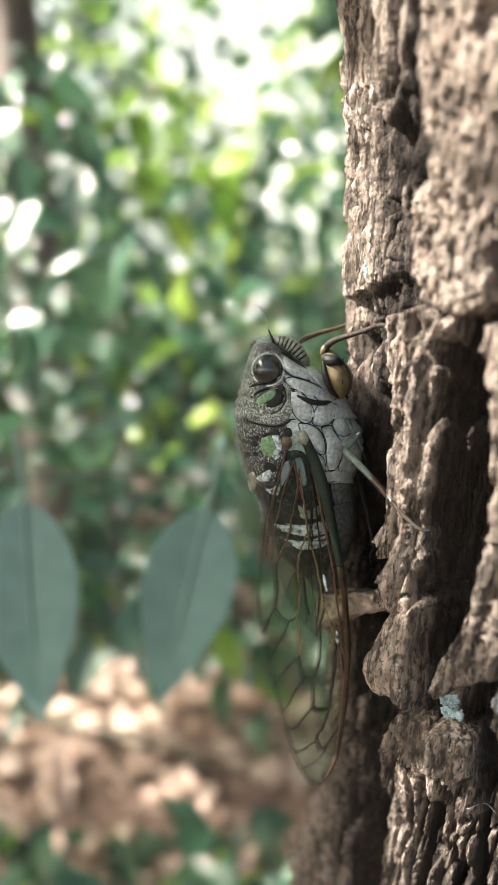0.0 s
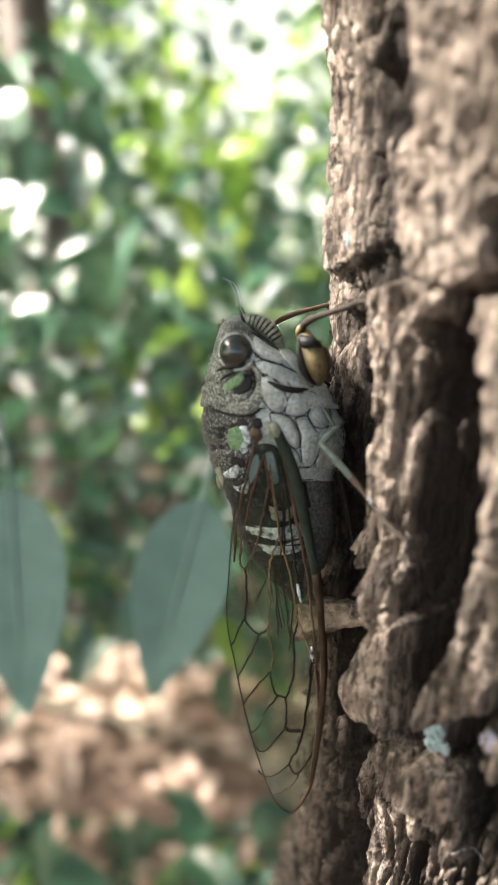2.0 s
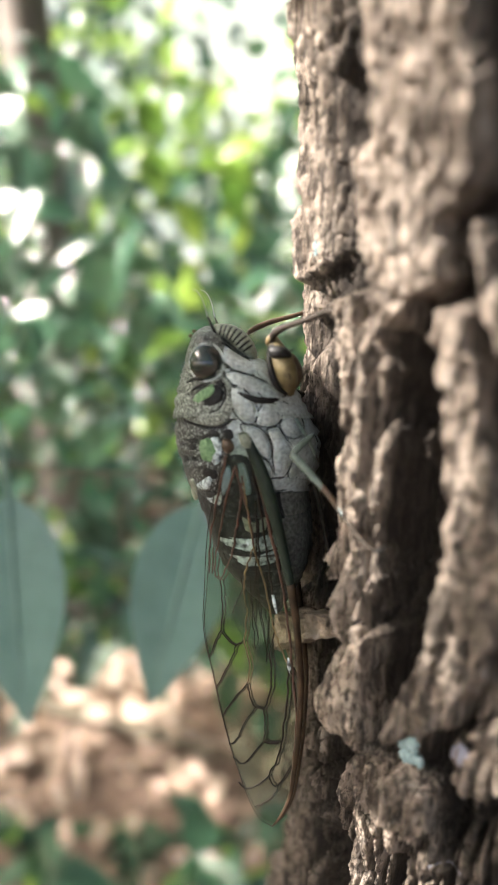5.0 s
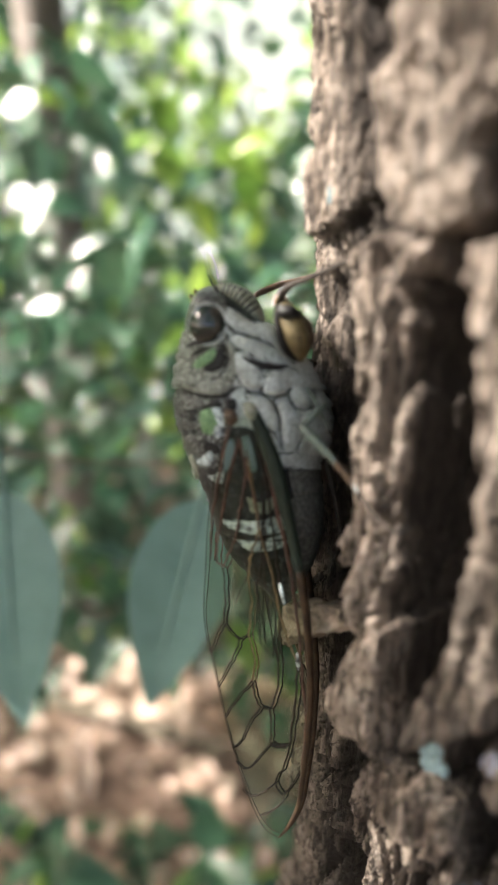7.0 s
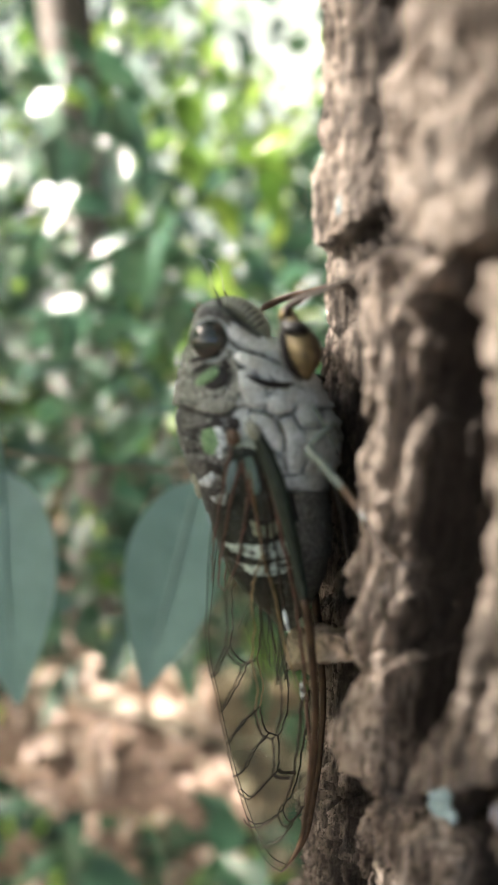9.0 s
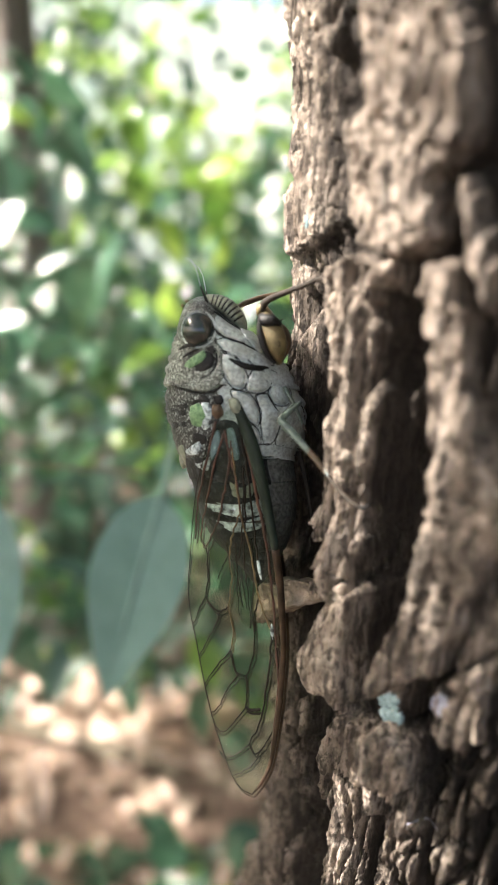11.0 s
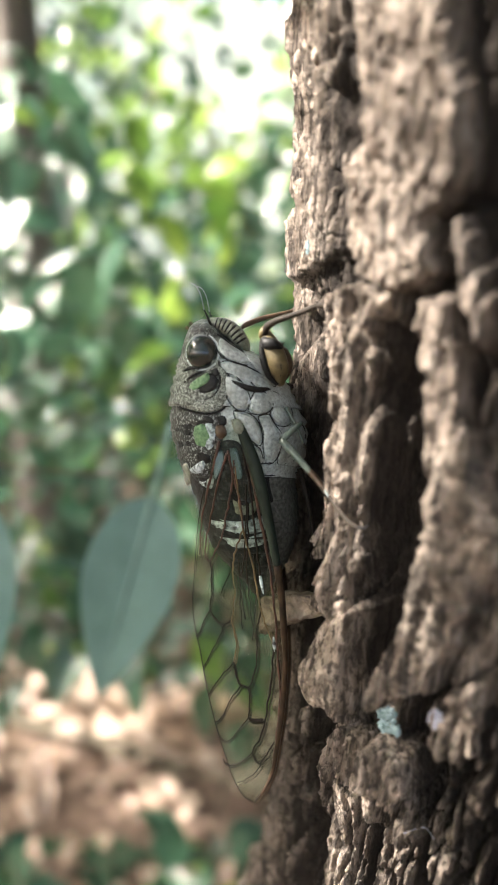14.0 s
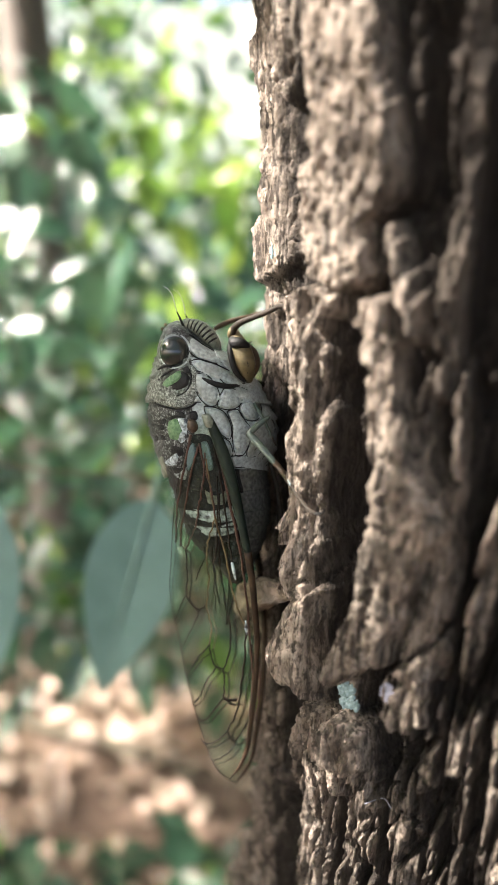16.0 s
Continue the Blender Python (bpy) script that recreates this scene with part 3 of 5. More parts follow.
def build_chip(name, rows, label, seed):
    """A loose chip of bark: rows (s, z, height, half width, half thickness) along it, in trunk space."""
    rnd = random.Random(seed)
    line = smooth_line(rows, 14)
    verts, faces, seg = [], [], 40
    for k, (s, z, h, w, t) in enumerate(line):
        a = s / R_MM
        n = np.array((-math.cos(a), -math.sin(a), 0))
        c = np.array((AXIS_X, AXIS_Y, z)) + n * (R_MM + h)
        for j in range(seg):
            b = 2 * math.pi * j / seg
            sq = lambda v: math.copysign(abs(v) ** 0.6, v)
            n2 = lambda a, b, e: float(vnoise(np.array([k / a]), np.array([j / b]), e)[0]) - 0.5
            r = 1 + 0.5 * n2(9.0, 4.0, seed) + 0.3 * n2(3.0, 1.8, seed + 1) + 0.06 * (rnd.random() - 0.5)
            verts.append((c + n * t * sq(math.cos(b)) * r + np.array((0, 0, 1)) * w * sq(math.sin(b)) * r) / 1e3)
    for i in range(len(line) - 1):
        for j in range(seg):
            faces.append((i * seg + j, i * seg + (j + 1) % seg, (i + 1) * seg + (j + 1) % seg, (i + 1) * seg + j))
    faces += [tuple(range(seg))[::-1], tuple(range((len(line) - 1) * seg, len(line) * seg))]
    return child(name, mesh_from(name, verts, faces, CHIP), trunk, label)


build_chip("bark_chip", [(1, -65.4, 2.6, 0.7, 0.5), (2.5, -63.2, 3.2, 2.0, 1.2), (5.5, -60.0, 2.8, 2.6, 1.5), (9, -56.4, 1.6, 2.3, 1.6), (13, -53.6, 0.0, 1.6, 1.4), (16.5, -51.6, -1.4, 0.7, 0.8)], "loose tan bark chip", 3)


def build_lichen(name, label, s, z, size, material, n, seed, lift=0.15):
    """A crust of small lobes on the bark."""
    rnd = random.Random(seed)
    base = on_bark(s, z, lift)
    verts, faces = [], []
    for k in range(n):
        a, r = rnd.random() * 6.3, size * math.sqrt(rnd.random())
        across = TRUNK.to_3x3() @ Vector((math.sin(s / R_MM), -math.cos(s / R_MM), 0))
        p = (across * (r * math.cos(a)) + TRUNK.to_3x3() @ Vector((0, 0, 1.3 * r * math.sin(a)))) / 1e3
        q = size * rnd.uniform(0.10, 0.24) / 1e3
        v, f = ball(tuple(p), (q, q * 0.6, q * rnd.uniform(0.6, 1.3)), 8, 5)
        faces += [tuple(i + len(verts) for i in g) for g in f]
        verts += v
    ob = new(name, mesh_from(name, verts, faces, material))
    ob.location = base
    return tagged(ob, label, "lichen" if material == LICHEN else "silk")


build_lichen("lichen", "pale blue-green lichen crust on the bark", 28.1, -58.4, 1.5, LICHEN, 90, 5, 0.5)
build_lichen("lichen", "small whitish lichen tuft under a bark plate", 28.4, -12.8, 1.0, LICHEN, 44, 6, 0.5)
build_lichen("lichen", "white lichen speck on a bark ledge", 4.2, -13.9, 0.7, LICHEN, 34, 8, 0.3)
build_lichen("silk_patch", "round white silk spot on the bark", 34.2, -52.8, 0.85, SILK, 120, 9, 0.4)
build_lichen("silk_patch", "white silk wisp in a bark furrow", 14.6, -3.0, 0.45, SILK, 14, 10, 1.5)


def build_thread(name, label, category, rows, radius, material):
    """A thread or stalk through points (s, z, lift) over the bark."""
    pts = [on_bark(*p) for p in rows]
    v, f = tube([tuple(p - pts[0]) for p in pts], [radius * k / 1e3 for k in np.linspace(1, 0.8, len(pts))], 8, 5)
    ob = new(name, mesh_from(name, v, f, material))
    ob.location = pts[0]
    return tagged(ob, label, category)


build_thread("spider_thread", "fine white spider thread between bark lumps", "spider silk", [(12, -55, 2.6), (14.5, -57.6, 2.2), (16.6, -60.4, 1.2)], 0.035, SILK)
build_thread("spider_thread", "fine white spider thread across a bark crack", "spider silk", [(32.2, -70.0, 0.8), (33.6, -69.0, 1.6), (35.4, -68.2, 1.2)], 0.04, SILK)


# ---- the cicada (placed to fit the first camera view: u across, v down in that view, 0.0683 mm a step at 86 mm; d in mm away from the near side) ----
UNIT = 0.0683
ORIGIN = (527, 780)


SLOPE = [0.17]  # the body lies along the leaning trunk, its tail farther back


def B(u, v, d=0.0):
    d = d + SLOPE[0] * (v - 680) * UNIT
    # farther points are spread to keep their place in the camera's view
    k = UNIT * (86 + d) / 86
    return np.array((((u - 441) * k - (ORIGIN[0] - 441) * UNIT) / 1e3, d / 1e3, ((784 - v) * k - (784 - ORIGIN[1]) * UNIT) / 1e3))


MID = 4.5
CORE = [  # v, dorsal u, ventral u, half width in mm
    (598, 466, 486, 1.5), (604, 454, 492, 3.2), (614, 446, 500, 4.8), (630, 440, 515, 5.7), (648, 436, 545, 6.0), (668, 431, 580, 6.2), (700, 423, 606, 6.6),
    (735, 419, 622, 6.9), (760, 418, 640, 7.0), (790, 420, 643, 7.0), (820, 428, 638, 6.9), (845, 438, 626, 6.6), (862, 449, 624, 6.4), (900, 463, 630, 6.1),
    (940, 474, 628, 5.6), (980, 494, 618, 4.7), (1015, 528, 600, 3.3), (1042, 556, 580, 1.2)]
_CV = np.array(CORE, float)


def core_at(v):
    return [float(np.interp(v, _CV[:, 0], _CV[:, k])) for k in (1, 2, 3)]


def near(u, v):
    """The depth of the body's near skin."""
    a, b, w = core_at(v)
    x = np.clip((u - (a + b) / 2) / ((b - a) / 2), -1, 1)
    return MID - w * math.sqrt(max(1 - abs(x) ** 2.3, 0))


def core_part(name, v0, v1, material, parent, label="", n=14, grow=0.0, grow_end=0.0, seg=44, wrinkle=0.0, seed=1, bow=0.0, under=None, split=9999):
    """A stretch of the body as a closed loft of oval rings."""
    verts, faces = [], []
    vs = np.linspace(v0, v1, n)
    for i, v in enumerate(vs):
        a, b, w = core_at(v)
        t = i / (n - 1)
        g = grow + (grow_end - grow) * t ** 2
        c, half = (a + b) / 2, (b - a) / 2 + g
        for k in range(seg):
            q = 2 * math.pi * k / seg
            cs, sn = math.cos(q), math.sin(q)
            ex = 2 / 2.3
            bump = 1 + wrinkle * (float(vnoise(np.array([k / 2.2]), np.array([v / 5.0]), seed)[0]) - 0.5)
            x = math.copysign(abs(cs) ** ex, cs) * half * bump
            y = math.copysign(abs(sn) ** ex, sn) * (w + g * UNIT) * bump
            verts.append(B(c + x, v + bow * (1 - cs * cs), MID + y))
    for i in range(n - 1):
        for k in range(seg):
            faces.append((i * seg + k, (i + 1) * seg + k, (i + 1) * seg + (k + 1) % seg, i * seg + (k + 1) % seg))
    faces += [tuple(range(seg)), tuple(range((n - 1) * seg, n * seg))[::-1]]
    me = mesh_from(name, verts, faces, [material, under] if under else material)
    if under:
        edge = B(split, 780, 0)[0]
        me.polygons.foreach_set("material_index", [1 if p.center[0] > edge else 0 for p in me.polygons])
    return child(name, me, parent, label)


def ribbon(name, outer, inner, lift, crown, material, parent, label=""):
    """A raised band on the near skin between two lines of as many points."""
    a, b = smooth_line(outer, 6), smooth_line(inner, 6)
    verts, faces, n = [], [], 9
    for p, q in zip(a, b):
        for k in range(n):
            f = k / (n - 1)
            u, v = p * (1 - f) + q * f
            up = -0.2 if k in (0, n - 1) else lift + crown * math.sin(math.pi * f) ** 0.6
            verts.append(B(u, v, near(u, v) - up))
    for i in range(len(a) - 1):
        for k in range(n - 1):
            faces.append((i * n + k, i * n + k + 1, (i + 1) * n + k + 1, (i + 1) * n + k))
    return child(name, mesh_from(name, verts, faces, material), parent, label)


def pillow(name, outline, lift, bulge, material, parent, label="", rings=6, per=5, skin=near, seed=0, sharp=False):
    """A domed plate that lies on the near skin."""
    if sharp:
        ring = np.array(outline + outline[:1], float)
        pts = np.array([ring[i] + (ring[i + 1] - ring[i]) * k / 4 for i in range(len(outline)) for k in range(4)])
        pts = 0.5 * pts + 0.25 * np.roll(pts, 1, 0) + 0.25 * np.roll(pts, -1, 0)
    else:
        pts = smooth_line(outline + outline[:1], per)[:-1]
    c = pts.mean(0)
    rnd = random.Random(seed)
    verts, faces, m = [], [], len(pts)
    for r in range(rings):
        f = 1 - r / rings
        up = lift + bulge * (1 - f ** 2.2)
        if r == 0:
            up = -0.25
        for p in pts:
            u, v = c + (p - c) * f
            verts.append(B(u, v, skin(u, v) - up + 0.03 * (rnd.random() - 0.5)))
    verts.append(B(c[0], c[1], skin(*c) - lift - bulge))
    for r in range(rings - 1):
        for k in range(m):
            faces.append((r * m + k, r * m + (k + 1) % m, (r + 1) * m + (k + 1) % m, (r + 1) * m + k))
    for k in range(m):
        faces.append(((rings - 1) * m + k, (rings - 1) * m + (k + 1) % m, rings * m))
    return child(name, mesh_from(name, verts, faces, material), parent, label)


def limb(name, pts, radii, material, parent, label="", seg=12, per=5):
    """A tube through (u, v, d), radii in units."""
    v, f = tube([B(*p) for p in pts], [r * UNIT / 1e3 for r in radii], seg, per)
    return child(name, mesh_from(name, v, f, material), parent, label)


cicada = tagged(new("cicada"), "mottled grey-black cicada with green marks and clear wings, clinging to bark", "cicada")
cicada.matrix_world = START @ pose((ORIGIN[0] - 441) * UNIT / 1e3, 0.086, (784 - ORIGIN[1]) * UNIT / 1e3)


def build_head():
    head = core_part("head", 598, 672, SHIELD, cicada, n=16, wrinkle=0.05)
    for d in (-0.9, 2 * MID + 0.9):
        v, f = ball(B(475, 655, d), np.array((26.5, 0, 27.5)) * UNIT / 1e3 + np.array((0, 0.00155, 0)), 32, 20)
        child("eye", mesh_from("eye", v, f, EYE_MAT), head, "glossy dark olive compound eye")
    rim = [(475 + 28 * math.cos(a), 655 + 29 * math.sin(a), near(475 + 28 * math.cos(a), 655 + 29 * math.sin(a)) - 0.08) for a in np.linspace(0, 2 * math.pi, 25)]
    limb("eye_socket", rim, [2.0] * 25, GREYPLATE, head, seg=8, per=2)
    # the swollen, cross-striped front of the face
    path = smooth_line([(482, 603, 8), (493, 605, 11), (506, 609, 13.5), (518, 616, 14.5), (529, 627, 14), (538, 639, 11), (544, 650, 6)], 10)
    tang = np.gradient(path[:, :2], axis=0)
    tang /= np.linalg.norm(tang, axis=1)[:, None]
    verts, faces, slots, seg = [], [], [], 28
    for i, (u, v, r) in enumerate(path):
        nx, ny = tang[i][1], -tang[i][0]
        groove = 1 - 0.05 * (1 + math.cos(i * 2 * math.pi / 5.2)) / 2
        for k in range(seg):
            q = 2 * math.pi * k / seg
            a, b = math.cos(q) * r * groove, math.sin(q) * r * groove * UNIT * 2.1
            verts.append(B(u + nx * a, v + ny * a, 2.4 + b))
    for i in range(len(path) - 1):
        dark = (i % 5) in (0, 1) and 8 < i < 50
        for k in range(seg):
            faces.append((i * seg + k, (i + 1) * seg + k, (i + 1) * seg + (k + 1) % seg, i * seg + (k + 1) % seg))
            q = 2 * math.pi * (k + 0.5) / seg
            slots.append(1 if dark and -0.55 < math.cos(q) < 0.86 else 0)
    faces += [tuple(range(seg)), tuple(range((len(path) - 1) * seg, len(path) * seg))[::-1]]
    slots += [0, 0]
    me = mesh_from("clypeus", verts, faces, [PALE, BLACK])
    me.polygons.foreach_set("material_index", slots)
    child("clypeus", me, head, "pale swollen face with black cross stripes")
    for d0, far in ((1.2, 1), (2 * MID - 1.2, -1)):
        stalk = limb("antenna", [(487, 613, d0), (482, 600, d0 - 0.3 * far), (475, 584, d0 - 0.6 * far)], [2.6, 2.2, 1.0], BLACK, head, seg=7)
        limb("filament", [(475, 584, d0 - 0.6 * far), (472, 570, d0 - 0.9 * far), (468, 556, d0 - far), (461, 545, d0 - 1.2 * far), (452, 541, d0 - 1.3 * far)], [0.8, 0.75, 0.7, 0.6, 0.4], SILK, stalk, "whitish curved filament", seg=6)
    for u, v in ((444, 613), (450, 606)):
        vv, ff = ball(B(u, v, 3.2), np.array((3.4, 3.4, 3.4)) * UNIT / 1e3, 12, 8)
        child("ocellus", mesh_from("ocellus", vv, ff, OCHRE), head, "small amber ocellus")
    pillow("brow", [(440, 640), (448, 622), (468, 612), (492, 620), (503, 640), (500, 628), (485, 610), (460, 606), (444, 616)], 0.05, 0.25, CUTICLE, head)
    pillow("gena", [(498, 624), (520, 640), (548, 656), (562, 668), (548, 674), (520, 668), (500, 652)], 0.25, 0.3, GREYPLATE, head, "grey cheek plate", sharp=True)
    pillow("lorum", [(535, 645), (556, 650), (572, 668), (584, 692), (572, 690), (552, 668)], 0.9, 0.25, GREYPLATE, head, sharp=True)
    pillow("gena", [(502, 672), (520, 668), (548, 676), (575, 690), (594, 706), (578, 711), (545, 702), (520, 692)], 0.35, 0.3, GREYPLATE, head, "grey cheek plate", sharp=True)
    for outline, up in (([(498, 624), (520, 640), (548, 656), (562, 668), (548, 674), (520, 668), (500, 652)], 0.25), ([(502, 672), (520, 668), (548, 676), (575, 690), (594, 706), (578, 711), (545, 702), (520, 692)], 0.35)):
        ring = outline + outline[:2]
        limb("cheek_seam", [(u, v, near(u, v) - up * 0.6) for u, v in ring], [1.1] * len(ring), BLACK, head, seg=6, per=3)
    limb("jaw_seam", [(516, 692, near(516, 692) - 0.3), (530, 704, near(530, 704) - 0.45), (552, 712, near(552, 712) - 0.5), (575, 714, near(575, 714) - 0.5), (594, 708, near(594, 708) - 0.4)], [2, 4, 5, 4.5, 2], BLACK, head)
    limb("rostrum", [(596, 704, 1.8), (606, 722, 2.0), (615, 745, 2.2), (624, 768, 2.4), (634, 792, 2.6)], [4.5, 3.6, 3.2, 2.6, 1.6], LEGGREY, head, "slender dark beak")


build_head()


def build_pronotum():
    p = core_part("pronotum", 664, 742, SHIELD, cicada, n=16, grow=1.5, grow_end=5.5, wrinkle=0.07, seed=3, under=GREYPLATE, split=506)
    pillow("groove", [(446, 712), (462, 700), (480, 690), (497, 688), (505, 700), (500, 716), (484, 724), (462, 722)], 0.32, 0.12, BLACK, p, "black groove")
    pillow("green_mark", [(446, 721), (456, 705), (470, 695), (486, 687), (492, 696), (484, 707), (468, 716), (455, 722)], 0.5, 0.14, GREEN, p, "pale green mark")
    limb("groove", [(440, 688, near(440, 688) - 0.3), (455, 680, near(455, 680) - 0.35), (470, 682, near(470, 682) - 0.4)], [1.5, 3, 1.5], BLACK, p)
    limb("groove", [(443, 706, near(443, 706) - 0.3), (458, 694, near(458, 694) - 0.4), (475, 686, near(475, 686) - 0.42)], [1.2, 2.4, 1.2], BLACK, p)
    pillow("dark_mark", [(428, 690), (440, 676), (452, 672), (446, 684), (434, 700)], 0.30, 0.08, DARKCUT, p)
    pillow("dark_mark", [(488, 684), (500, 680), (506, 690), (496, 694)], 0.40, 0.08, BLACK, p)
    # the collar that rims the shield
    ribbon("collar", [(421, 731), (438, 744), (462, 752), (488, 755), (508, 748), (520, 732), (525, 710), (520, 690), (508, 676)],
           [(424, 716), (440, 725), (462, 731), (482, 732), (496, 725), (503, 714), (506, 702), (505, 692), (500, 684)], 0.28, 0.22, COLLAR, p, "grey-olive collar rim")
    limb("collar_seam", [(u, v, near(u, v) - 0.24) for u, v in ((424, 716), (440, 725), (462, 731), (482, 732), (496, 725), (503, 714), (506, 702), (505, 692))], [1.5] * 8, BLACK, p, seg=6)
    limb("collar_seam", [(u, v, near(u, v) - 0.12) for u, v in ((421, 732), (438, 745), (462, 753), (488, 756), (509, 749), (521, 733), (526, 710))], [1.8] * 7, BLACK, p, seg=6)


build_pronotum()


def build_thorax():
    t = core_part("thorax", 738, 856, CUTICLE, cicada, n=20, grow=0.0, wrinkle=0.06, seed=5, under=GREYPLATE, split=512)
    pillow("green_mark", [(462, 776), (474, 770), (488, 778), (492, 796), (482, 812), (466, 808), (460, 792)], 0.12, 0.25, GREEN, t, "dark green patch")
    pillow("bloom", [(480, 770), (494, 768), (500, 785), (497, 808), (486, 818), (480, 806), (490, 795)], 0.16, 0.15, BLOOM, t, "white waxy patch")
    pillow("bloom", [(448, 848), (465, 838), (480, 830), (482, 842), (474, 853), (456, 856)], 0.18, 0.3, BLOOM, t, "white waxy patch")
    pillow("dark_mark", [(430, 762), (446, 756), (460, 768), (456, 790), (460, 815), (474, 832), (458, 838), (442, 822), (434, 795)], 0.06, 0.12, DARKCUT, t, "dark back patch")
    pillow("dark_mark", [(468, 756), (492, 760), (498, 772), (480, 770), (464, 776)], 0.08, 0.1, BLACK, t)
    pillow("dark_mark", [(462, 815), (478, 818), (492, 826), (486, 838), (466, 832)], 0.12, 0.1, BLACK, t)
    pillow("dark_mark", [(424, 775), (431, 766), (438, 790), (446, 820), (440, 828), (430, 806)], 0.10, 0.1, DARKCUT, t)
    pillow("dark_mark", [(500, 760), (514, 758), (518, 772), (506, 776)], 0.2, 0.1, BLACK, t)
    pillow("ridge", [(438, 838), (450, 836), (456, 856), (447, 872), (440, 862)], 0.3, 0.5, PALE, t, "pale humped ridge")
    pillow("wing_root", [(500, 800), (520, 790), (545, 800), (566, 840), (582, 900), (560, 905), (530, 890), (500, 880), (485, 860), (490, 825)], 0.12, 0.1, DARKCUT, t, "dark wing root")
    plates = [
        ([(512, 690), (530, 692), (546, 708), (556, 730), (549, 749), (531, 746), (514, 722)], 0.55, 0.14),
        ([(557, 729), (566, 714), (581, 720), (592, 737), (586, 750), (570, 755), (553, 750)], 0.55, 0.14),
        ([(595, 737), (604, 728), (617, 738), (623, 757), (615, 772), (597, 770), (588, 753)], 0.42, 0.2),
        ([(529, 750), (549, 752), (566, 762), (576, 786), (573, 806), (556, 796), (538, 776)], 0.34, 0.14),
        ([(569, 758), (586, 754), (598, 773), (607, 786), (606, 806), (596, 830), (582, 834), (577, 806), (578, 784)], 0.30, 0.16),
        ([(600, 774), (616, 775), (625, 761), (638, 770), (641, 790), (632, 818), (606, 836), (599, 828), (609, 806), (610, 786)], 0.2, 0.16),
        ([(570, 836), (597, 833), (634, 837), (624, 848), (596, 853), (576, 853)], 0.2, 0.14),
        ([(556, 700), (584, 712), (602, 722), (594, 734), (582, 718), (566, 711)], 0.55, 0.14),
        ([(556, 802), (572, 810), (577, 832), (566, 838), (556, 822)], 0.25, 0.1),
    ]
    for k, (outline, lift, bulge) in enumerate(plates):
        plate = pillow("side_plate", outline, lift, bulge * 1.3, GREYPLATE, t, seed=k, sharp=True, rings=7)
        ring = outline + outline[:2]
        limb("seam", [(u, v, near(u, v) - lift + 0.12) for u, v in ring], [0.9] * len(ring), BLACK, plate, seg=5, per=3)
    pillow("wing_hinge", [(524, 764), (538, 762), (548, 776), (544, 790), (530, 784)], 0.8, 0.5, PALE, t, "pale green wing hinge")
    pillow("wing_hinge", [(500, 772), (514, 774), (518, 790), (508, 798), (498, 788)], 0.4, 0.5, BROWN, t, "brown wing hinge")


build_thorax()


def build_abdomen():
    edges = [850, 884, 920, 946, 970, 992, 1016, 1042]
    bands = {0: ((452, 500), BLOOM, 6, 10, "white waxy patch"), 1: ((524, 570), PALE, 10, 8, "pale green-grey band"), 2: ((476, 590), BLOOM, 0, 0, "white waxy band"), 3: ((486, 590), BLOOM, 2, 3, "blue-grey band")}
    for k, (a, b) in enumerate(zip(edges[:-1], edges[1:])):
        seg = core_part("abdomen_segment", a, b + (3 if b < 1042 else 0), DARKCUT, cicada, n=7, grow=-1.0, grow_end=1.4, wrinkle=0.015, seed=20 + k, bow=10, under=BELLY, split=588)
        if k in bands:
            (u0, u1), material, top, low, label = bands[k]
            lo, hi = a + top, b - low
            mid = (u0 + u1) / 2
            pillow("wax_band", [(max(u0, core_at(lo)[0] + 4), lo - 2), (mid - 16, lo + 8), (mid + 18, lo + 8), (u1, lo - 3), (u1 - 2, hi - 2), (mid + 14, hi + 9), (mid - 14, hi + 8), (max(u0 + 4, core_at(hi)[0] + 5), hi - 4)],
                   0.2, 0.12, material, seg, label, seed=k)


build_abdomen()


def wing_depth(u, v):
    """The near forewing lies roof-like along the side and swings inwards to the back."""
    lead = float(np.interp(v, [770, 850, 950, 1050, 1150, 1250, 1330, 1390], [538, 568, 592, 609, 616, 610, 598, 567]))
    free = -3.0 + 0.0050 * (v - 770) + 0.022 * max(lead - u, 0)
    if v < 1040:
        a, b, _ = core_at(v)
        if a < u < b:
            free = min(free, near(u, v) - 0.45)
    return free


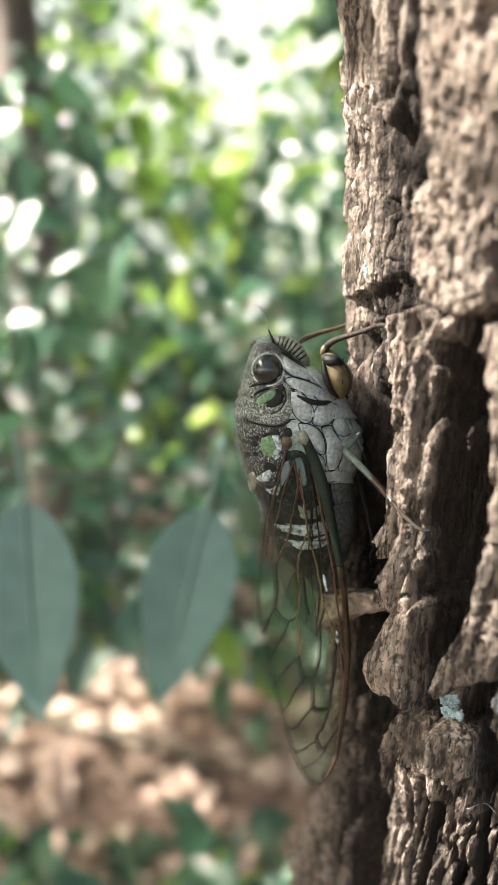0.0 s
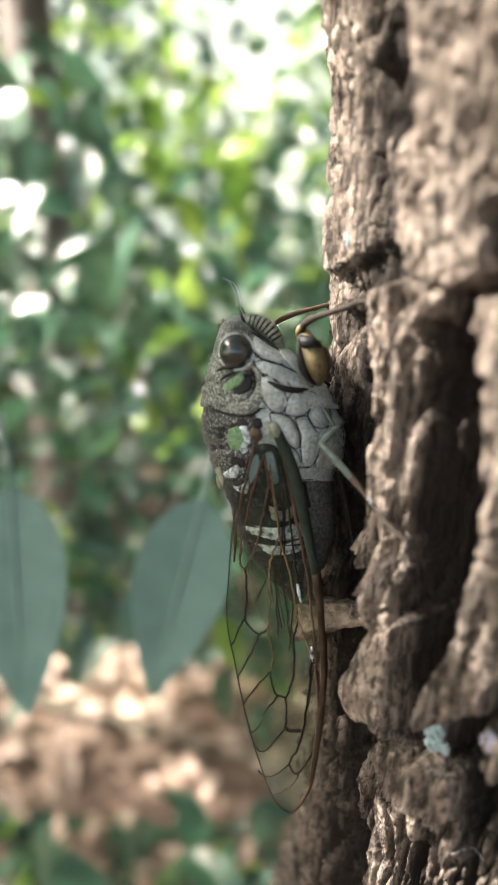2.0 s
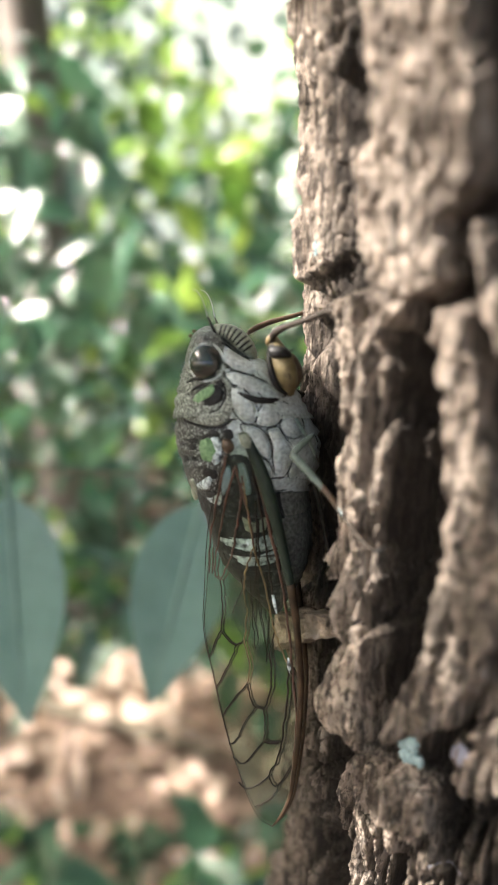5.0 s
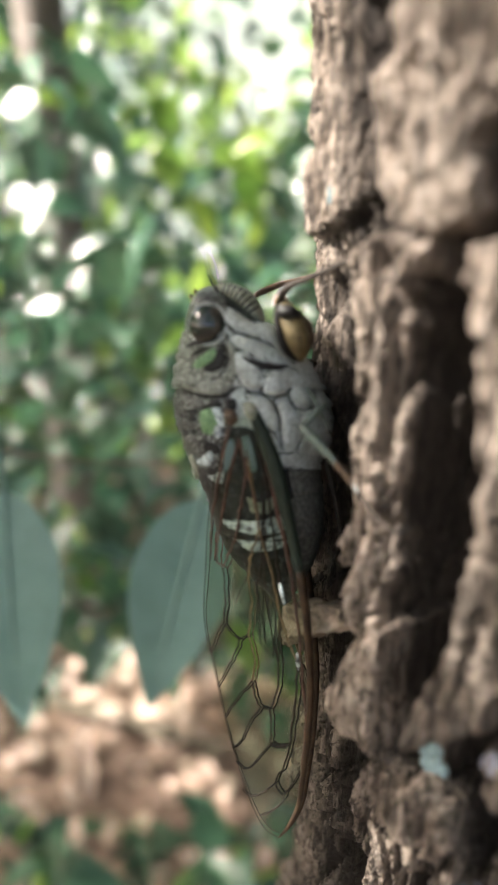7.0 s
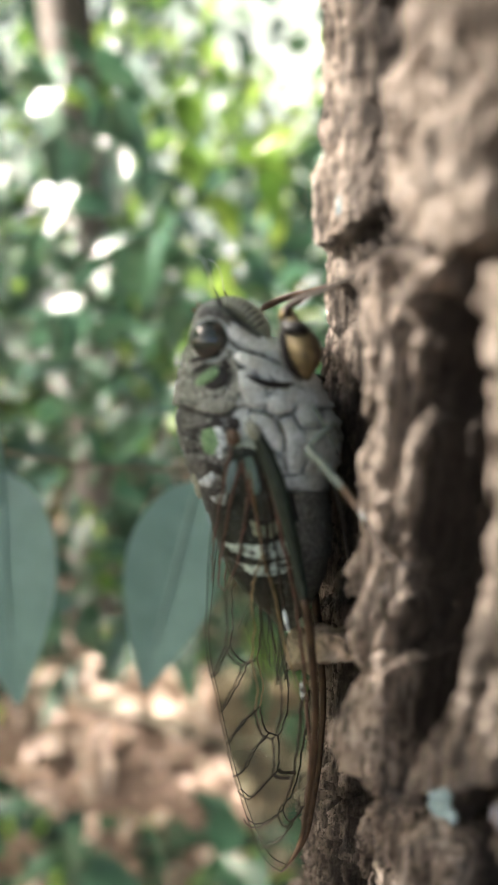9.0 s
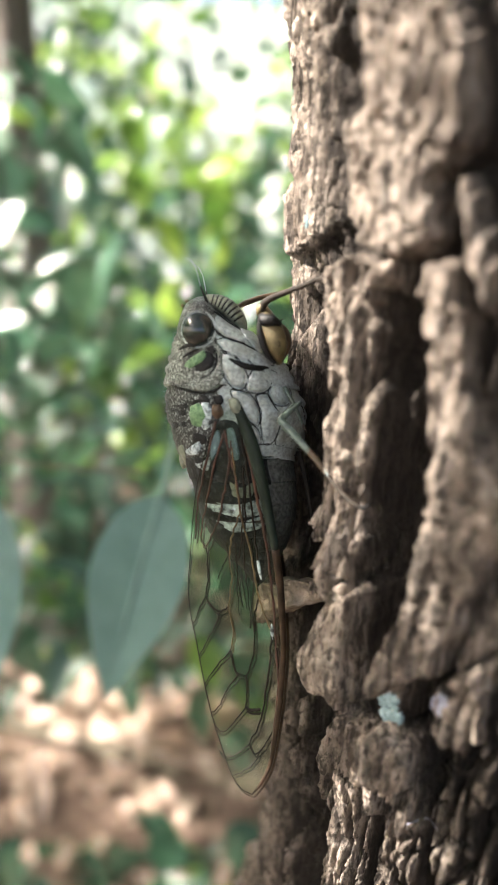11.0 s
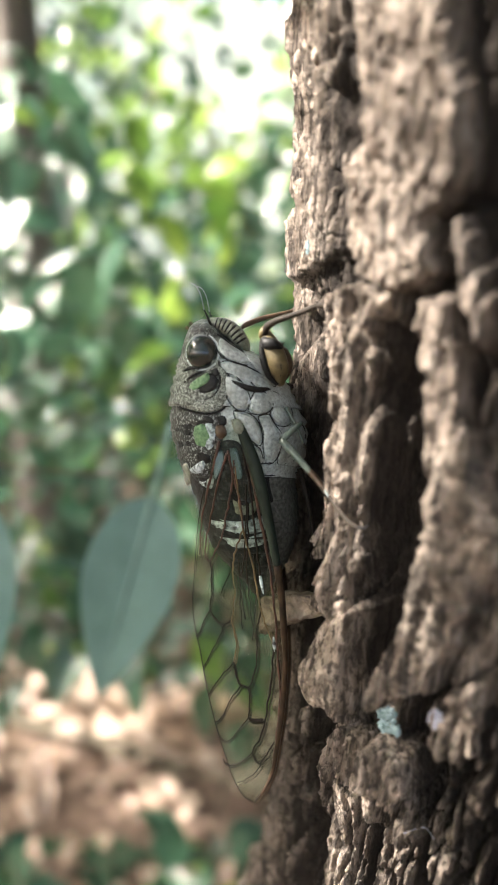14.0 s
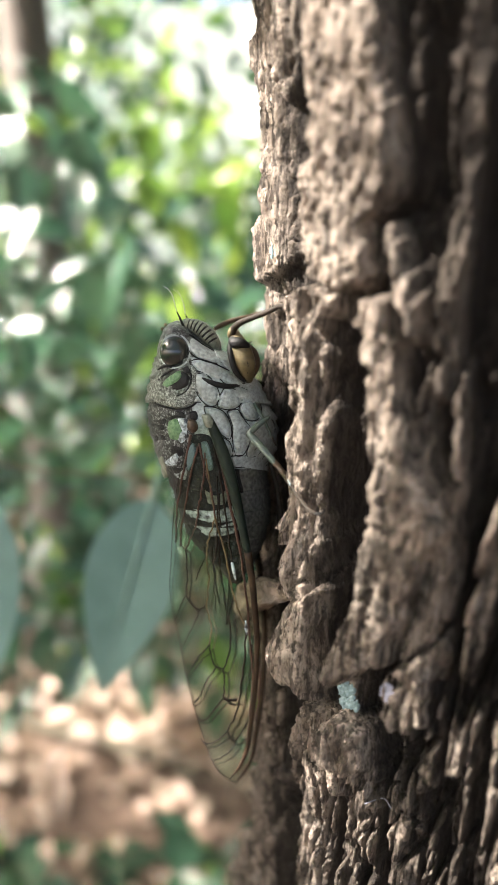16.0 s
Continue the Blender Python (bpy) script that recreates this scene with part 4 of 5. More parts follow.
MARGIN = [(505, 800), (488, 850), (474, 900), (467, 950), (462, 1020), (459, 1060), (463, 1100), (472, 1140), (480, 1180), (490, 1225), (502, 1270), (515, 1310), (530, 1350), (547, 1378), (567, 1389)]
LEAD = [(538, 772), (554, 810), (568, 850), (581, 900), (592, 950), (602, 1000), (609, 1050), (613, 1100), (616, 1150), (614, 1200), (610, 1250), (603, 1300), (596, 1340), (582, 1370), (567, 1389)]
VEINS = [  # line, radius at its ends in units, kind
    ([(544, 795), (560, 860), (574, 930), (588, 1000), (598, 1080), (603, 1140), (607, 1200), (603, 1270), (597, 1320)], 3.2, 1.6, "r"),
    ([(543, 800), (553, 860), (563, 930), (570, 990), (573, 1020)], 2.2, 1.6, "d"),
    ([(532, 840), (538, 890), (545, 945), (560, 1000), (570, 1060), (582, 1095), (596, 1132)], 1.9, 1.6, "g"),
    ([(545, 945), (532, 975), (527, 1005), (530, 1050), (526, 1092), (533, 1130), (529, 1160)], 1.7, 1.4, "g"),
    ([(529, 1160), (533, 1182), (543, 1198), (555, 1201)], 1.5, 1.5, "d"),
    ([(555, 1201), (557, 1225), (555, 1251)], 1.5, 1.5, "d"),
    ([(555, 1251), (564, 1255), (579, 1255)], 3.2, 2.8, "d"),
    ([(555, 1201), (564, 1178), (568, 1145), (567, 1105), (574, 1082), (572, 1062)], 1.5, 1.3, "d"),
    ([(596, 1136), (593, 1190), (586, 1235), (578, 1275), (562, 1308)], 1.9, 1.5, "d"),
    ([(598, 1136), (606, 1165), (608, 1200)], 1.7, 1.5, "d"),
    ([(562, 1308), (568, 1322), (578, 1322), (588, 1308), (598, 1290)], 1.7, 1.3, "d"),
    ([(578, 1322), (570, 1338), (552, 1352), (538, 1358)], 1.3, 1.0, "d"),
    ([(562, 1308), (546, 1322), (524, 1330), (512, 1320)], 1.3, 1.0, "d"),
    ([(555, 1251), (538, 1272), (520, 1290), (503, 1280)], 1.3, 1.0, "d"),
    ([(543, 1198), (525, 1222), (510, 1250), (498, 1260)], 1.3, 1.0, "d"),
    ([(529, 1160), (510, 1182), (497, 1200), (487, 1215)], 1.3, 1.0, "d"),
    ([(526, 1092), (512, 1100), (505, 1120), (490, 1148), (478, 1170)], 1.3, 1.0, "d"),
    ([(512, 1100), (500, 1092), (489, 1075), (492, 1050), (491, 1020), (489, 996)], 1.3, 1.3, "d"),
    ([(489, 1075), (478, 1095), (470, 1115), (466, 1120)], 1.2, 1.0, "d"),
    ([(489, 996), (500, 975), (512, 945), (518, 915), (526, 880), (530, 830)], 1.5, 2.0, "r"),
    ([(489, 996), (480, 985), (484, 950), (492, 915), (503, 870), (518, 820)], 1.4, 2.0, "r"),
    ([(471, 985), (474, 940), (483, 890), (496, 840), (506, 800)], 1.6, 2.4, "r"),
    ([(545, 945), (540, 900), (528, 850), (520, 815)], 1.7, 2.2, "r"),
    ([(527, 1005), (515, 1030), (508, 1048)], 1.2, 0.9, "d"),
    ([(550, 870), (549, 930), (547, 985), (541, 1020), (540, 1060), (544, 1105)], 1.5, 1.0, "d"),
    ([(553, 900), (553, 960), (550, 1010), (556, 1060), (562, 1110), (570, 1130)], 1.5, 1.0, "d"),
]
KIND = {"d": VEIN_DARK, "g": VEIN_GOLD, "r": VEIN_RED}


def build_forewing(flip, label):
    """A forewing; flip lays it on the far side."""
    place = (lambda u, v: (u - 4, v + 4, 2 * MID - wing_depth(u, v) - 0.6)) if flip else (lambda u, v: (u, v, wing_depth(u, v)))
    lead, back = smooth_line(LEAD, 5), smooth_line(MARGIN, 5)
    verts, faces, n = [], [], 14
    for a, b in zip(lead, back):
        for k in range(n):
            f = k / (n - 1)
            p = a * (1 - f) + b * f
            u, v, d = place(*p)
            verts.append(B(u, v, d + 0.12 * math.sin(f * 9 + a[1] / 40) * math.sin(f * math.pi)))
    m = len(lead)
    for i in range(m - 1):
        for k in range(n - 1):
            faces.append((i * n + k, i * n + k + 1, (i + 1) * n + k + 1, (i + 1) * n + k))
    wing = child("forewing", mesh_from("forewing", verts, faces, SKIN), cicada, label)
    limb("costal_vein", [place(u, v) for u, v in LEAD[:6]], [7, 10, 11, 10, 8.4, 7.0], COSTA, wing, "thick dark olive base of the leading edge", seg=12)
    limb("costal_vein", [place(u, v) for u, v in LEAD[5:]], [7.2, 6.6, 6, 5.5, 5.2, 5, 4.5, 4, 3, 1.2], EDGE, wing, "dark brown leading edge", seg=12)
    limb("margin_vein", [place(u, v) for u, v in MARGIN], [1.0] + [0.7] * 13 + [0.8], VEIN_DARK, wing, seg=6)
    rnd = random.Random(41)
    for line, r0, r1, kind in VEINS:
        fine = smooth_line(line, 5)
        wavy = [(u + rnd.gauss(0, 0.7), v + rnd.gauss(0, 0.7)) for u, v in fine[1:-1]]
        course = [tuple(fine[0])] + wavy + [tuple(fine[-1])]
        thick = [r * rnd.uniform(0.85, 1.2) for r in np.linspace(0.92 * r0, 0.95 * r1, len(course))]
        limb("vein", [place(u, v) for u, v in course], thick, KIND[kind], wing, seg=6, per=2)
    if not flip:
        cell = [(523, 812), (534, 812), (541, 836), (543, 858), (533, 860), (525, 838)]
        pillow("basal_cell", cell, 0.06, 0.03, SKIN_BLUE, wing, "blue-grey basal cell", skin=wing_depth)
        pillow("basal_cell", [(500, 822), (510, 814), (514, 830), (507, 850), (498, 862), (496, 842)], 0.06, 0.03, SKIN_BLUE, wing, "blue-green basal cell", skin=wing_depth)
        limb("node", [place(596, 1118), place(597, 1130), place(598, 1142)], [1.2, 3.2, 1.2], BLOOM, wing, "white vein node")
        limb("node", [place(573, 1018), place(576, 1034), place(579, 1048)], [2.0, 3.0, 1.0], BLOOM, wing, "white vein node")
    return wing


build_forewing(False, "clear folded forewing with dark branching veins")
build_forewing(True, "clear folded forewing on the far side")


def build_hindwing(flip):
    place = (lambda u, v: (u, v, 2 * MID - (wing_depth(u, v) + 0.8))) if flip else (lambda u, v: (u, v, wing_depth(u, v) + 0.8))
    lead = smooth_line([(535, 800), (556, 870), (568, 950), (574, 1030), (572, 1090), (560, 1130)], 5)
    back = smooth_line([(520, 800), (508, 860), (496, 920), (492, 990), (512, 1070), (560, 1130)], 5)
    verts, faces, n = [], [], 8
    for a, b in zip(lead, back):
        for k in range(n):
            p = a + (b - a) * k / (n - 1)
            verts.append(B(*place(*p)))
    for i in range(len(lead) - 1):
        for k in range(n - 1):
            faces.append((i * n + k, i * n + k + 1, (i + 1) * n + k + 1, (i + 1) * n + k))
    wing = child("hindwing", mesh_from("hindwing", verts, faces, SKIN), cicada, "small clear hindwing under the forewing")
    for line in ([(530, 810), (545, 880), (558, 960), (566, 1040), (560, 1125)], [(525, 815), (522, 900), (520, 970), (528, 1040)], [(540, 880), (536, 950), (538, 1030), (548, 1090)]):
        limb("vein", [place(u, v) for u, v in line], [1.6] + [1.2] * (len(line) - 1), VEIN_DARK, wing, seg=6)


build_hindwing(False)
build_hindwing(True)


def build_legs():
    SLOPE[0] = 0.0
    def leg(label):
        ob = new("leg")
        ob.parent = cicada
        return tagged(ob, label)

    near_fore = limb("foreleg", [(576, 614, -0.6), (582, 632, -1.4), (592, 654, -1.8), (600, 680, -1.6), (604, 704, -0.4)], [6, 13, 18.5, 17.5, 6], OCHRE, cicada, "thick ochre foreleg with black edges", seg=18)
    limb("knee", [(571, 628, -1.4), (575, 618, -1.9), (583, 612, -2.2)], [4.5, 6.5, 4.5], OCHRE, near_fore)
    limb("dark_band", [(576, 632, -2.2), (583, 638, -2.8), (594, 639, -3.0), (606, 644, -2.4)], [6, 10, 9, 5], BLACK, near_fore)
    limb("dark_band", [(573, 636, -1.9), (575, 660, -2.5), (584, 688, -2.3), (598, 704, -1.2)], [4.2, 5.2, 5.0, 3.6], BLACK, near_fore)
    limb("dark_band", [(600, 652, -2.9), (606, 675, -2.85), (605, 692, -2.3)], [0.8, 1.2, 0.8], BLACK, near_fore)
    limb("tibia", [(576, 622, -1.8), (582, 610, -2.4), (598, 601, -3.4), (620, 594, -4.6), (648, 585, -6.0), (670, 576, -7.2)], [6, 6, 5.2, 4.6, 4.4, 4.2], LEGDARK, near_fore, "dark shin", seg=14)
    limb("foot", [(668, 577, -7.1), (682, 577, -8.0), (700, 585, -9.0), (722, 596, -9.8)], [4.0, 4.2, 3.4, 1.6], LEGDARK, near_fore, "dark bristly foot")
    limb("thigh_lobe", [(598, 642, -0.6), (608, 656, -0.9), (613, 676, -0.9), (608, 698, -0.4)], [6, 11, 11, 4], BROWN, near_fore, "olive-brown rear of the thigh", seg=14)
    for p, q in (((602, 640, -1.6), (611, 634, -1.4)), ((607, 660, -1.4), (616, 656, -1.0)), ((606, 690, -0.8), (613, 692, -0.4))):
        limb("spine", [p, q], [2.6, 0.4], LEGDARK, near_fore, seg=7, per=1)
    far_fore = limb("foreleg", [(528, 610, 6.5), (536, 603, 7.5), (560, 592, 8.4), (592, 583, 9.0), (626, 573, 9.5)], [3, 5, 4.6, 4.0, 3.4], BROWN, cicada, "slender brown foreleg on the far side")
    limb("foot", [(626, 574, 9.5), (622, 560, 9.4), (621, 545, 9.0), (624, 530, 8.8)], [3, 2.6, 2.2, 1.2], LEGDARK, far_fore)
    mid = limb("midleg", [(604, 700, 6.5), (622, 706, 7.5), (650, 716, 8.5)], [3.5, 3, 2.4], LEGDARK, cicada, "thin dark middle leg")
    limb("foot", [(650, 716, 8.5), (660, 726, 8.5)], [2.4, 1.4], LEGDARK, mid, per=1)
    mid2 = limb("midleg", [(612, 742, 0.4), (622, 758, 0.0), (632, 776, 0.4), (642, 800, 1.2)], [3.2, 3.0, 2.8, 2.0], LEGGREY, cicada, "thin grey middle leg")
    limb("foot", [(642, 800, 1.2), (650, 815, 1.0)], [2.0, 1.2], LEGDARK, mid2, per=1)
    hind = limb("hindleg", [(640, 766, -0.6), (632, 774, -1.5), (620, 786, -2.2), (610, 798, -2.6)], [3, 5, 5.5, 5.5], LEGGREY, cicada, "pale grey-green hind leg")
    limb("tibia", [(609, 796, -2.6), (626, 813, -3.0), (645, 833, -3.55), (660, 849, -4.05)], [6.2, 6.6, 5.8, 5.2], LEGGREY, hind, "pale grey-green shin", seg=14)
    limb("tibia_end", [(656, 844.5, -3.9), (674, 864, -4.55), (690, 884, -5.3)], [5.3, 5.1, 4.8], BROWN, hind, "dark brown end of the shin", seg=14)
    limb("foot", [(690, 884, -5.6), (706, 903, -7.4), (722, 920, -9.2), (738, 934, -10.6), (750, 940, -11.6)], [4.6, 3.6, 3.6, 3.2, 2.6], LEGDARK, hind, "dark jointed foot")
    limb("claw", [(750, 940, -11.6), (760, 940, -11.8), (767, 933, -11.6)], [2.4, 2.0, 1.0], BLACK, hind)
    limb("spur", [(688, 878, -5.9), (693, 890, -6.3)], [2.6, 1.2], BLOOM, hind, "whitish spur", per=1)
    for a in np.linspace(0.25, 0.95, 9):
        p = np.array((609, 796, -2.6)) * (1 - a) + np.array((690, 884, -5.3)) * a
        limb("spine", [tuple(p + (-3, 3, 0)), tuple(p + (-8, 8, 0.1))], [0.9, 0.3], LEGDARK, hind, seg=5, per=1)
    far = limb("hindleg", [(632, 840, 5.5), (646, 890, 5.0), (655, 935, 4.5), (662, 972, 4.0)], [5, 4, 3.4, 3], LEGDARK, cicada, "dark hind leg on the far side")
    limb("foot", [(662, 972, 4.0), (656, 984, 3.6), (658, 994, 3.4)], [3.4, 3, 1.6], LEGDARK, far)
    SLOPE[0] = 0.17


build_legs()


def build_hairs():
    rnd = random.Random(4)
    verts, faces = [], []
    for k in range(420):
        v = rnd.uniform(640, 960)
        a, b, w = core_at(v)
        q = rnd.gauss(0, 0.5)
        x, y = -math.cos(q), math.sin(q)
        base = B((a + b) / 2 + (b - a) / 2 * x, v, MID - w * y)
        tip = base + np.array((x * rnd.uniform(0.25, 0.7), -y * rnd.uniform(0.2, 0.6), -rnd.uniform(0.1, 0.6))) / 1e3
        side = np.array((0, 0.000016, 0.000016))
        i = len(verts)
        verts += [base - side, base + side, tip, base + np.array((0.00002, 0, 0))]
        faces += [(i, i + 1, i + 2), (i + 1, i + 3, i + 2), (i + 3, i, i + 2)]
    ob = child("hairs", mesh_from("hairs", verts, faces, SILK, False), cicada, "sparse pale hairs")
    tagged(ob, kind="stuff")


build_hairs()


# ---- foliage, ground and distance ----
def leaf_shape(length, width, fold=0.18, curl=0.12, nl=9, nw=4, wave=0.03):
    """An ovate, pointed leaf from its stalk at the origin along +x, face up; rows of vertices and faces."""
    verts, faces = [], []
    for i in range(nl):
        t = i / (nl - 1)
        half = width / 2 * (math.sin(math.pi * min(t, 0.999) ** 0.72) ** 0.85) * (1 - 0.25 * t ** 4) + 1e-5
        for k in range(-nw, nw + 1):
            f = k / nw
            verts.append((length * t, half * f, abs(f) * half * fold * 2 - curl * length * (t - 0.3) ** 2 + wave * width * math.sin(9 * t + 2.5 * f) * abs(f)))
    m = 2 * nw + 1
    for i in range(nl - 1):
        for k in range(m - 1):
            faces.append((i * m + k, i * m + k + 1, (i + 1) * m + k + 1, (i + 1) * m + k))
    return np.array(verts), faces


LEAF_MESH = {}
for _k, _m in (("dark", LEAF_DARK), ("light", LEAF_LIGHT)):
    for _i, (_f, _c) in enumerate(((0.12, 0.10), (0.25, 0.2), (0.05, 0.3))):
        _v, _fa = leaf_shape(0.055, 0.027, _f, _c, 7, 2)
        LEAF_MESH[_k, _i] = mesh_from("leaf", _v, _fa, _m)


def ray(x, y, far):
    """The world point in that direction (x right, y down, in widths of the view from its middle) at that depth from the first viewpoint."""
    k = 2 * math.tan(radians(38.6) / 2)
    return START @ Vector((x * k * far, far, -y * k * far))


def open_view(x, y):
    """Where the shrubs leave gaps: the sky above and the path below."""
    sky = ((x + 0.05) / 0.16) ** 2 + ((y + 0.86) / 0.13) ** 2 < 1
    path = ((x + 0.24) / 0.23) ** 2 + ((y - 0.60) / 0.17) ** 2 < 1
    return sky or path


def on_path(q):
    """Whether a leaf there would shade the sunlit bit of path."""
    g = Vector(q) - SUN * (q[2] / SUN.z)
    return ((g.x + 0.20) / 0.25) ** 2 + ((g.y - 1.17) / 0.28) ** 2 < 1 and not (g.x < -0.23 and g.y < 1.12)


def crosses_path(a, b):
    """Whether a stem from a to b would stand before the sunlit bit of path."""
    k = 2 * math.tan(radians(38.6) / 2)
    for f in (0.05, 0.2, 0.35, 0.5, 0.65):
        q = START.inverted() @ a.lerp(b, f)
        if q.y > 0.1 and ((q.x / q.y / k + 0.24) / 0.26) ** 2 + ((-q.z / q.y / k - 0.58) / 0.24) ** 2 < 1:
            return True
    return False


# turn of a blade that reflects the sun towards the camera
GLINT_TURN = (SUN + Vector((0.1, -1.0, 0.15)).normalized()).to_track_quat("Z", "Y")


def build_shrub(seed, n, near_d, far_d, xs, ys, light, label, bias, glossy=0.34):
    """A shrub: stems that rise from the ground, and leaves along them."""
    rnd = random.Random(seed)
    centre = ray((xs[0] + xs[1]) / 2, 0.3, (near_d + far_d) / 2)
    shrub = tagged(new("shrub"), label, "shrub", "shrubs behind the trunk")
    shrub.location = (centre.x, centre.y, 0)
    tips = []
    while len(tips) < n:
        x, y = rnd.uniform(*xs), rnd.uniform(*ys)
        tip = (x, y, near_d + (far_d - near_d) * rnd.random() ** bias)
        if open_view(x, y) or (on_path(ray(*tip)) and rnd.random() < 0.9):
            continue
        tips.append(tip)
    spots = [ray(*t) - shrub.location for t in tips]
    for k, p in enumerate(spots):
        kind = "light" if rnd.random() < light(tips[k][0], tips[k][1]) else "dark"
        ob = new("leaf", LEAF_MESH[kind, rnd.randrange(3)])
        ob.parent = shrub
        s = rnd.uniform(0.7, 1.5)
        turn = Euler((rnd.gauss(0, 0.7), rnd.gauss(0.65, 0.45), rnd.uniform(0, 6.3))).to_quaternion()
        if rnd.random() < glossy and tips[k][2] > 0.7:  # some blades are shrunk and turned to mirror the sun into the camera's view
            turn = GLINT_TURN @ Euler((rnd.gauss(0, 0.10), rnd.gauss(0, 0.10), rnd.uniform(0, 6.3))).to_quaternion()
            s *= 0.33
        ob.matrix_local = Matrix.LocRotScale(p, turn, (s, s * rnd.uniform(0.85, 1.15), s))
    for k in range(0, n, 24):
        p = spots[k]
        foot = Vector((p.x * 0.35 + rnd.uniform(-0.1, 0.1), p.y * 0.35 + rnd.uniform(-0.1, 0.1), 0))
        if p.z < 0.1 or crosses_path(shrub.location + foot, shrub.location + p):
            continue
        mid = foot.lerp(p, 0.55) + Vector((rnd.uniform(-0.05, 0.05), rnd.uniform(-0.05, 0.05), 0.08))
        v, f = tube([tuple(foot), tuple(mid), tuple(p)], [0.003, 0.002, 0.001], 6, 5)
        child("stem", mesh_from("stem", v, f, TWIG), shrub)
    return shrub


# light leaves massed in one part of the view, to paint a backlit glow
def backlit_share(x, y):
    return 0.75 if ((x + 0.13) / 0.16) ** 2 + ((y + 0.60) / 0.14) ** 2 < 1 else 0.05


build_shrub(11, 26, 0.65, 0.95, (-0.62, 0.12), (-0.62, 0.30), backlit_share, "broad-leaved green shrub close behind the trunk", 1.0)
build_shrub(12, 260, 0.6, 1.1, (-0.62, 0.30), (-0.75, 0.45), backlit_share, "dense green shrub with glossy pointed leaves", 1.0)
build_shrub(13, 280, 0.9, 1.7, (-0.75, 0.5), (-0.82, 0.55), backlit_share, "leafy shrub in dappled shade", 1.0)
build_shrub(14, 180, 0.7, 1.25, (-0.62, 0.30), (0.22, 0.56), lambda x, y: 0.1, "low leafy shrub over the ground litter", 1.0)


build_shrub(15, 220, 1.0, 1.5, (-0.62, 0.22), (-0.05, 0.46), lambda x, y: 0.05, "leafy shrub in deep shade", 1.0)
build_shrub(16, 120, 0.6, 0.9, (-0.60, 0.18), (0.74, 0.97), lambda x, y: 0.12, "low green seedlings at the edge of the litter", 1.0)


build_shrub(17, 230, 0.75, 1.6, (-0.60, 0.12), (-0.80, 0.10), backlit_share, "open shrub with many small leaves turned to glint at the camera", 1.0, 0.75)


build_shrub(18, 130, 0.7, 1.25, (-0.66, -0.30), (-0.60, 0.28), lambda x, y: 0.12, "leafy green shrub before a grey trunk", 1.0, 0.25)


def build_wood(name, seed, n, lo, hi, size, light, keep, label):
    """A far mass of leaves as one sheet of many blades."""
    rnd = np.random.RandomState(seed)
    base, _ = leaf_shape(size, size * 0.5, 0.15, 0.15, 5, 1)
    _, fc = leaf_shape(size, size * 0.5, 0.15, 0.15, 5, 1)
    verts, faces, slots = [], [], []
    made = 0
    while made < n:
        p = np.array([rnd.uniform(a, b) for a, b in zip(lo, hi)])
        if not keep(p, rnd):
            continue
        e = Euler((rnd.normal(0, 0.7), rnd.normal(0.5, 0.5), rnd.uniform(0, 6.3))).to_matrix()
        v = (np.array(e) @ (base.T * rnd.uniform(0.6, 1.4))).T + p
        off = made * len(base)
        verts.append(v)
        faces += [tuple(i + off for i in f) for f in fc]
        slots += [1 if rnd.rand() < light else 0] * len(fc)
        made += 1
    me = mesh_from(name, np.vstack(verts), faces, [LEAF_DARK, LEAF_LIGHT])
    me.polygons.foreach_set("material_index", slots)
    return tagged(new(name, me), label, "foliage", kind="stuff")


START_INV = START.inverted()


def gap_keep(p, rnd):
    q = START_INV @ Vector(p)
    if on_path(p) and rnd.rand() < 0.9:
        return False
    if q.y < 0.5:
        return True
    k = 2 * math.tan(radians(38.6) / 2)
    x, y = q.x / q.y / k, -q.z / q.y / k
    if ((x + 0.06) / 0.17) ** 2 + ((y + 0.84) / 0.14) ** 2 < 1:
        return rnd.rand() < 0.3
    return True


build_wood("far_foliage", 21, 9000, (-3.6, 2.0, 0.1), (3.0, 5.0, 3.0), 0.11, 0.18, gap_keep, "sunlit green woodland foliage beyond the shrubs")


build_wood("undergrowth", 24, 9500, (-3.0, 1.6, 0.02), (2.6, 6.2, 0.85), 0.10, 0.25, gap_keep, "low green undergrowth on the woodland floor")
build_wood("distant_woods", 25, 2600, (-9, 6, 0.1), (9, 12, 4.6), 0.42, 0.5, gap_keep, "sunlit woods in the distance")


def build_backdrop():
    """The bright distance past the wood, made by a tall curved sheet that glows by itself."""
    verts, faces, n = [], [], 24
    for i in range(n + 1):
        a = radians(25 + 130 * i / n)
        for z in (-0.5, 8.5):
            verts.append((24 * math.cos(a), 24 * math.sin(a), z))
    for i in range(n):
        faces.append((2 * i, 2 * i + 1, 2 * i + 3, 2 * i + 2))
    ob = new("backdrop", mesh_from("backdrop", verts, faces, FAR_GLOW))
    return tagged(ob, "pale self-glowing sheet that stands in for the bright far distance", "backdrop", kind="structure")


build_backdrop()


